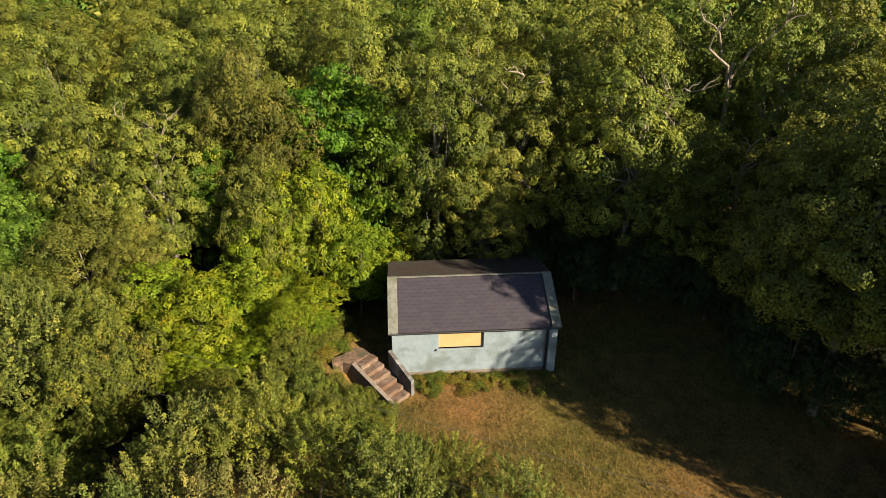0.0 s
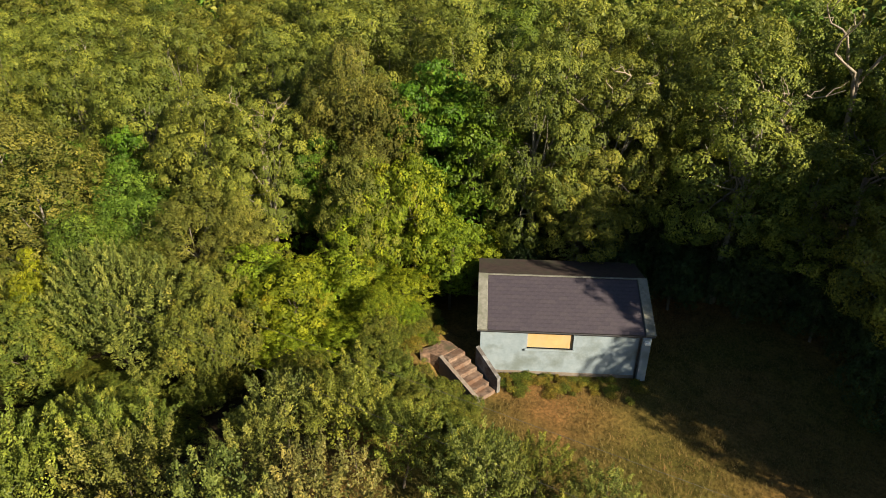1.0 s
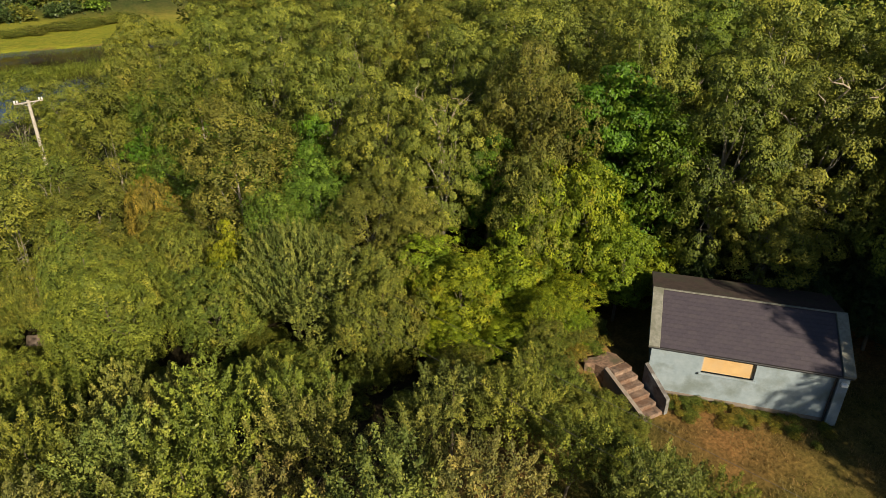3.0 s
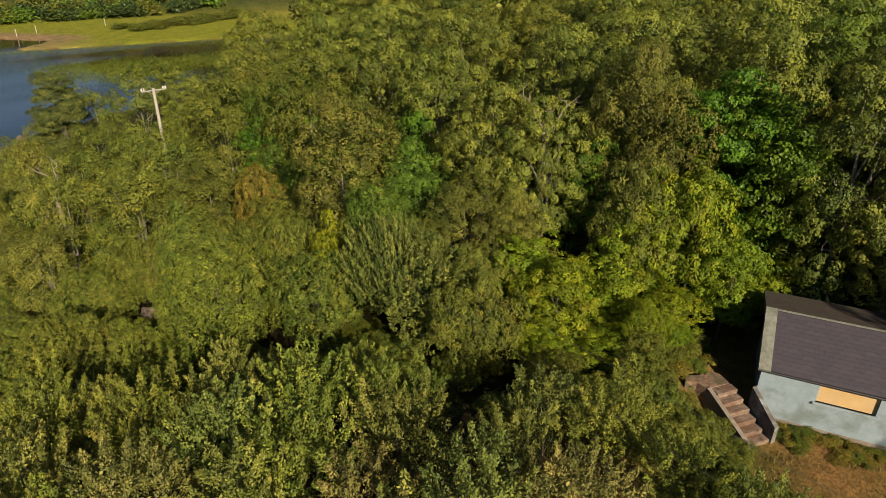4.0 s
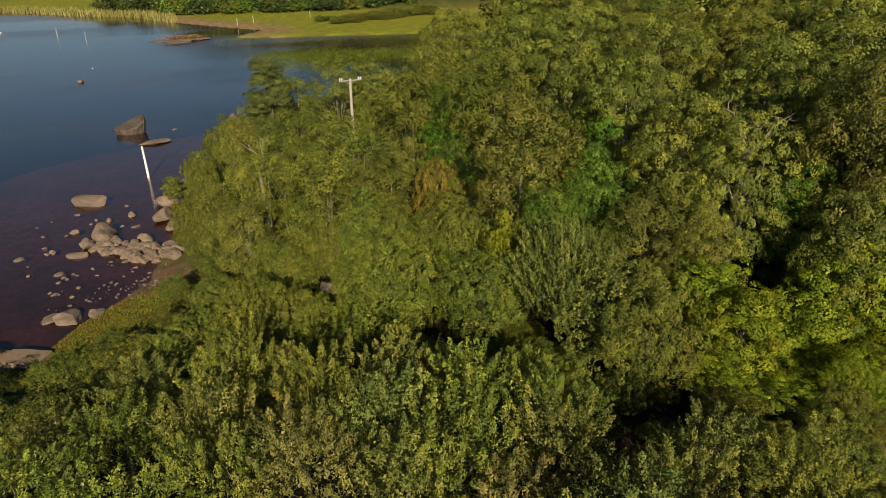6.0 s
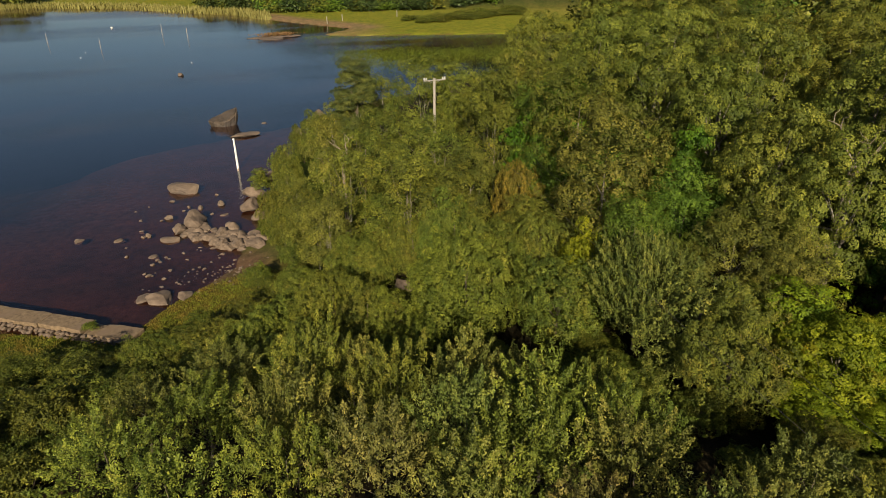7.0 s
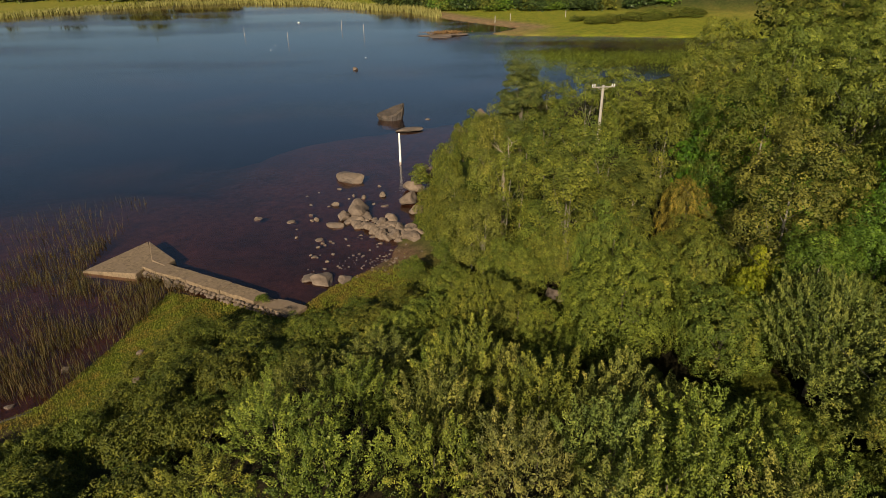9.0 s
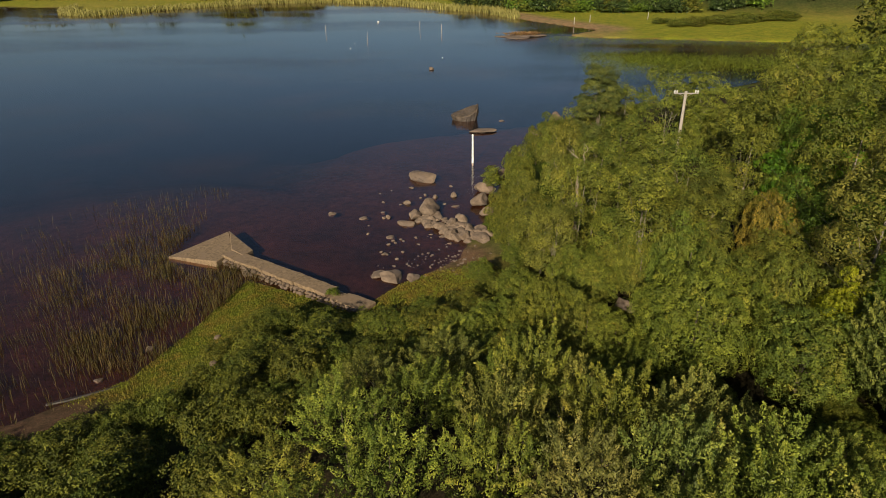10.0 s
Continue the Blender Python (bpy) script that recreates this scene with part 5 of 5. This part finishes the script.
LAWN_BLADE = leaf_material("dry_grass_blade", (0.085, 0.085, 0.018), (0.20, 0.155, 0.048), (0.23, 0.115, 0.045), 0.9, 0.6, 0.2, False)
BANK_BLADE = leaf_material("bank_grass_blade", (0.111, 0.140, 0.013), (0.234, 0.245, 0.025), (0.286, 0.138, 0.037), 0.7, 0.6, 0.3, False)
REED_BLADE = leaf_material("reed_blade", (0.060, 0.059, 0.014), (0.132, 0.114, 0.032), (0.120, 0.076, 0.032), 0.4, 0.6, 0.3, False)
SEDGE_BLADE = leaf_material("sedge_blade", (0.075, 0.110, 0.012), (0.15, 0.185, 0.020), (0.16, 0.17, 0.02), 0.2, 0.6, 0.3, False)
FAR_REED = leaf_material("pale_reed_blade", (0.230, 0.212, 0.060), (0.340, 0.315, 0.102), (0.255, 0.221, 0.060), 0.3, 0.6, 0.3, False)

x, y = rng.uniform(9, 30, 95000), rng.uniform(-11, 8, 95000)
keep = (np.hypot((x - 17.6) * 0.8, y + 1.5) < 8.0 + rng.normal(size=len(x)) * 1.0)
local = (x - HOUSE.x) * HU.x + (y - HOUSE.y) * HU.y, (x - HOUSE.x) * HV.x + (y - HOUSE.y) * HV.y
keep &= ~((local[0] > 0.05) & (local[0] < 6.45) & (local[1] > 0.1) & (local[1] < 4.5))
st = (x - 17.95) * 0.933 - (y - 4.85) * 0.36, (x - 17.95) * 0.36 + (y - 4.85) * 0.933
keep &= ~((st[0] > -1.1) & (st[0] < 1.0) & (st[1] > -0.4) & (st[1] < 2.8))
keep &= waves(x, y, 0.8) + rng.normal(size=len(x)) * 0.5 > -0.35
x, y = x[keep], y[keep]
tall_ = rng.uniform(0.04, 0.13, len(x)) * (1 + 0.6 * np.clip(waves(x, y, 0.6), 0, 1))
tagged(obj("lawn_grass", blades(x, y, land(x, y) - 0.02, tall_, 0.022, 0.8), LAWN_BLADE), "dry orange-green rough grass before the house", "grass", kind="stuff")

x, y = rng.uniform(-34, 2, 300000), rng.uniform(16, 47, 300000)
d = shore_distance(x, y)
keep = (d > 0.1) & (d < np.where(x > -10, 6.0, 8.5) + rng.normal(size=len(x)) * 1.0) & (x + y * 0.4 < 17.5)
keep &= np.hypot((x + 25.5) / 4.2, (y - 26.4) / 1.9) > 1 + 0.2 * rng.normal(size=len(x))
keep &= np.hypot((x + 3.6) / 3.4, (y - 47) / 3.0) > 1 + 0.15 * rng.normal(size=len(x))
x, y = x[keep], y[keep]
tagged(obj("bank_grass", blades(x, y, land(x, y) - 0.02, rng.uniform(0.05, 0.13, len(x)), 0.045, 1.0), BANK_BLADE), "green and russet grass along the lake bank", "grass", kind="stuff")

x, y = rng.uniform(-50, -17, 130000), rng.uniform(18, 62, 130000)
d = -shore_distance(x, y)
dense = np.exp(-((d - 5) / 6.5) ** 2) * 0.62 + 0.12 * ease(27, 12, d)
keep = (d > -0.5) & (rng.uniform(size=len(x)) < dense * np.clip(0.8 * waves(x, y, 1.1) + 0.5 * waves(x, y, 3.1) + 0.55, 0.08, 1)) & (np.hypot(x + 23.5, y - 47.5) > 3.6)
keep &= (y - 38.25) * 0.848 + (x + 9.25) * 0.53 < -1.0 + 40 * (x < -27)
x, y = x[keep], y[keep]
tagged(obj("reeds", blades(x, y, np.maximum(land(x, y) - 0.05, -0.3), rng.uniform(0.55, 1.15, len(x)), 0.030, 0.30), REED_BLADE), "thin yellow-green reeds standing in brown shallows", "reeds", kind="stuff")

x, y = rng.uniform(-160, 12, 60000), rng.uniform(200, 285, 60000)
d = shore_distance(x, y)
keep = (d > -2.0) & (d < 5) & (y > 205)
x, y = x[keep], y[keep]
tagged(obj("far_reeds", blades(x, y, np.maximum(land(x, y), -0.2), rng.uniform(0.9, 1.9, len(x)), 0.25, 0.25), FAR_REED), "pale yellow reed bed along the far shore", "reeds", kind="stuff")

x, y = rng.uniform(16, 95, 120000), rng.uniform(108, 168, 120000)
d = -shore_distance(x, y)
lane = np.exp(-((y - 131 + 0.12 * (x - 40) + 3 * waves(x, y, 7)) / 8.0) ** 2) * ease(17, 27, x)
keep = (d > 0) & (rng.uniform(size=len(x)) < np.maximum(lane, 0.8 * np.exp(-d / 3))) & (y > 112)
x, y = x[keep], y[keep]
tagged(obj("water_sedge", blades(x, y, np.full(len(x), -0.2), rng.uniform(0.24, 0.36, len(x)), 0.16, 0.9), SEDGE_BLADE), "green sedge growing up through the far shallows", "sedge", kind="stuff")

# ---- bare limbs in the wood ----


def bare_tree(x, y, top, spreads, seed, label):
    r = np.random.default_rng(seed)
    z = ground_at(x, y)
    t = thing("bare_tree", label, "tree", "bare trees in the wood", (x, y, z))
    h = top - z
    pv, pf = tube([(0, 0, -0.5), (0.2, 0.1, h * 0.5), (0.1, 0.2, h * 0.78)], [0.18, 0.12, 0.08], 8)
    obj("trunk", mesh_of("trunk", pv, pf, True), DEAD_WOOD, t)
    for ax, ay, up, g in spreads:
        a = Vector((0.12, 0.18, h * r.uniform(0.66, 0.78)))
        e = Vector((ax, ay, up * h))
        side = Vector((-ay, ax, 0)).normalized()
        bow, crook = r.uniform(-0.5, 0.5), r.uniform(0, 6.28)
        pts, size = [], (e - a).length
        for k in np.linspace(0, 1, 9):
            sway = bow * math.sin(k * 3.1) + 0.13 * math.sin(k * 11 + crook) * min(1, 4 * k)
            pts.append(a.lerp(e, k) + side * sway * size * 0.5 + Vector((*(r.normal(size=2) * 0.05), (0.16 * math.sin(k * 3.1) + 0.07 * math.cos(k * 9 + crook)) * size * 0.6)))
        pv, pf = tube(pts, [g * (1 - 0.82 * k) for k in np.linspace(0, 1, 9)], 6)
        limb = obj("limb", mesh_of("limb", pv, pf, True), DEAD_WOOD, t)
        for k in (3, 5, 6, 7):
            d1 = (pts[k] - pts[k - 1]).normalized() + Vector((*(r.normal(size=2) * 0.8), 0.35))
            d2 = d1.normalized() * r.uniform(0.35, 0.95)
            bend = Vector((*(r.normal(size=2) * 0.12), 0.14))
            tv, tf = tube([pts[k], pts[k] + d2 * 0.35 + bend, pts[k] + d2 * 0.7 + bend * 0.4, pts[k] + d2 + bend], [g * 0.42, g * 0.32, g * 0.22, g * 0.08], 5)
            obj("twig", mesh_of("twig", tv, tf, True), DEAD_WOOD, limb)


bare_tree(28.0, 4.6, 18.6, [(-1.6, -0.9, 1.0, 0.07), (-1.9, 1.2, 0.93, 0.05), (-1.0, -2.4, 0.94, 0.06)], 1, "pale bare oak limbs standing out of the canopy")
bare_tree(29.6, -3.0, 18.4, [(-2.2, 0.6, 0.95, 0.06), (-1.8, 2.0, 1.0, 0.06), (-2.0, -1.2, 0.98, 0.06)], 2, "pale dead branches above dark green oaks")
bare_tree(31.5, -5.0, 21.0, [(-2.6, 0.8, 0.96, 0.075), (-2.0, -1.4, 1.0, 0.075), (-1.6, 1.8, 1.0, 0.06)], 3, "forked pale dead branches above dark green oaks")
bare_tree(29.4, -1.2, 17.6, [(-1.4, -1.0, 0.96, 0.045), (-1.2, 0.9, 0.9, 0.045), (-1.6, -2.0, 0.84, 0.04)], 6, "thin crooked grey branches at the edge of the oaks")
bare_tree(29.2, -6.0, 16.4, [(-1.4, 0.8, 0.95, 0.05), (-1.5, -0.9, 0.9, 0.05)], 7, "crooked grey branches at the edge of the clearing")
bare_tree(21.6, 17.8, 17.0, [(-0.9, 0.9, 0.96, 0.045), (0.8, -1.0, 0.95, 0.045), (-1.0, -0.9, 0.93, 0.04)], 4, "thin pale bare branches among birches")
bare_tree(5.3, 41.6, 11.0, [(-0.5, -0.4, 0.98, 0.05), (0.4, 0.3, 1.0, 0.05)], 5, "pale leafless trunk among the shore birches")
plant("rowan", 0.1, 61.2, 3.0, 1.0, "sapling", leaf=BIRCH_LEAF, label="small green sapling among the shore stones")
plant("pine", 8.8, 53.8, 13.6, 2.0, "pine", label="olive-green pine with layered branches near the shore")
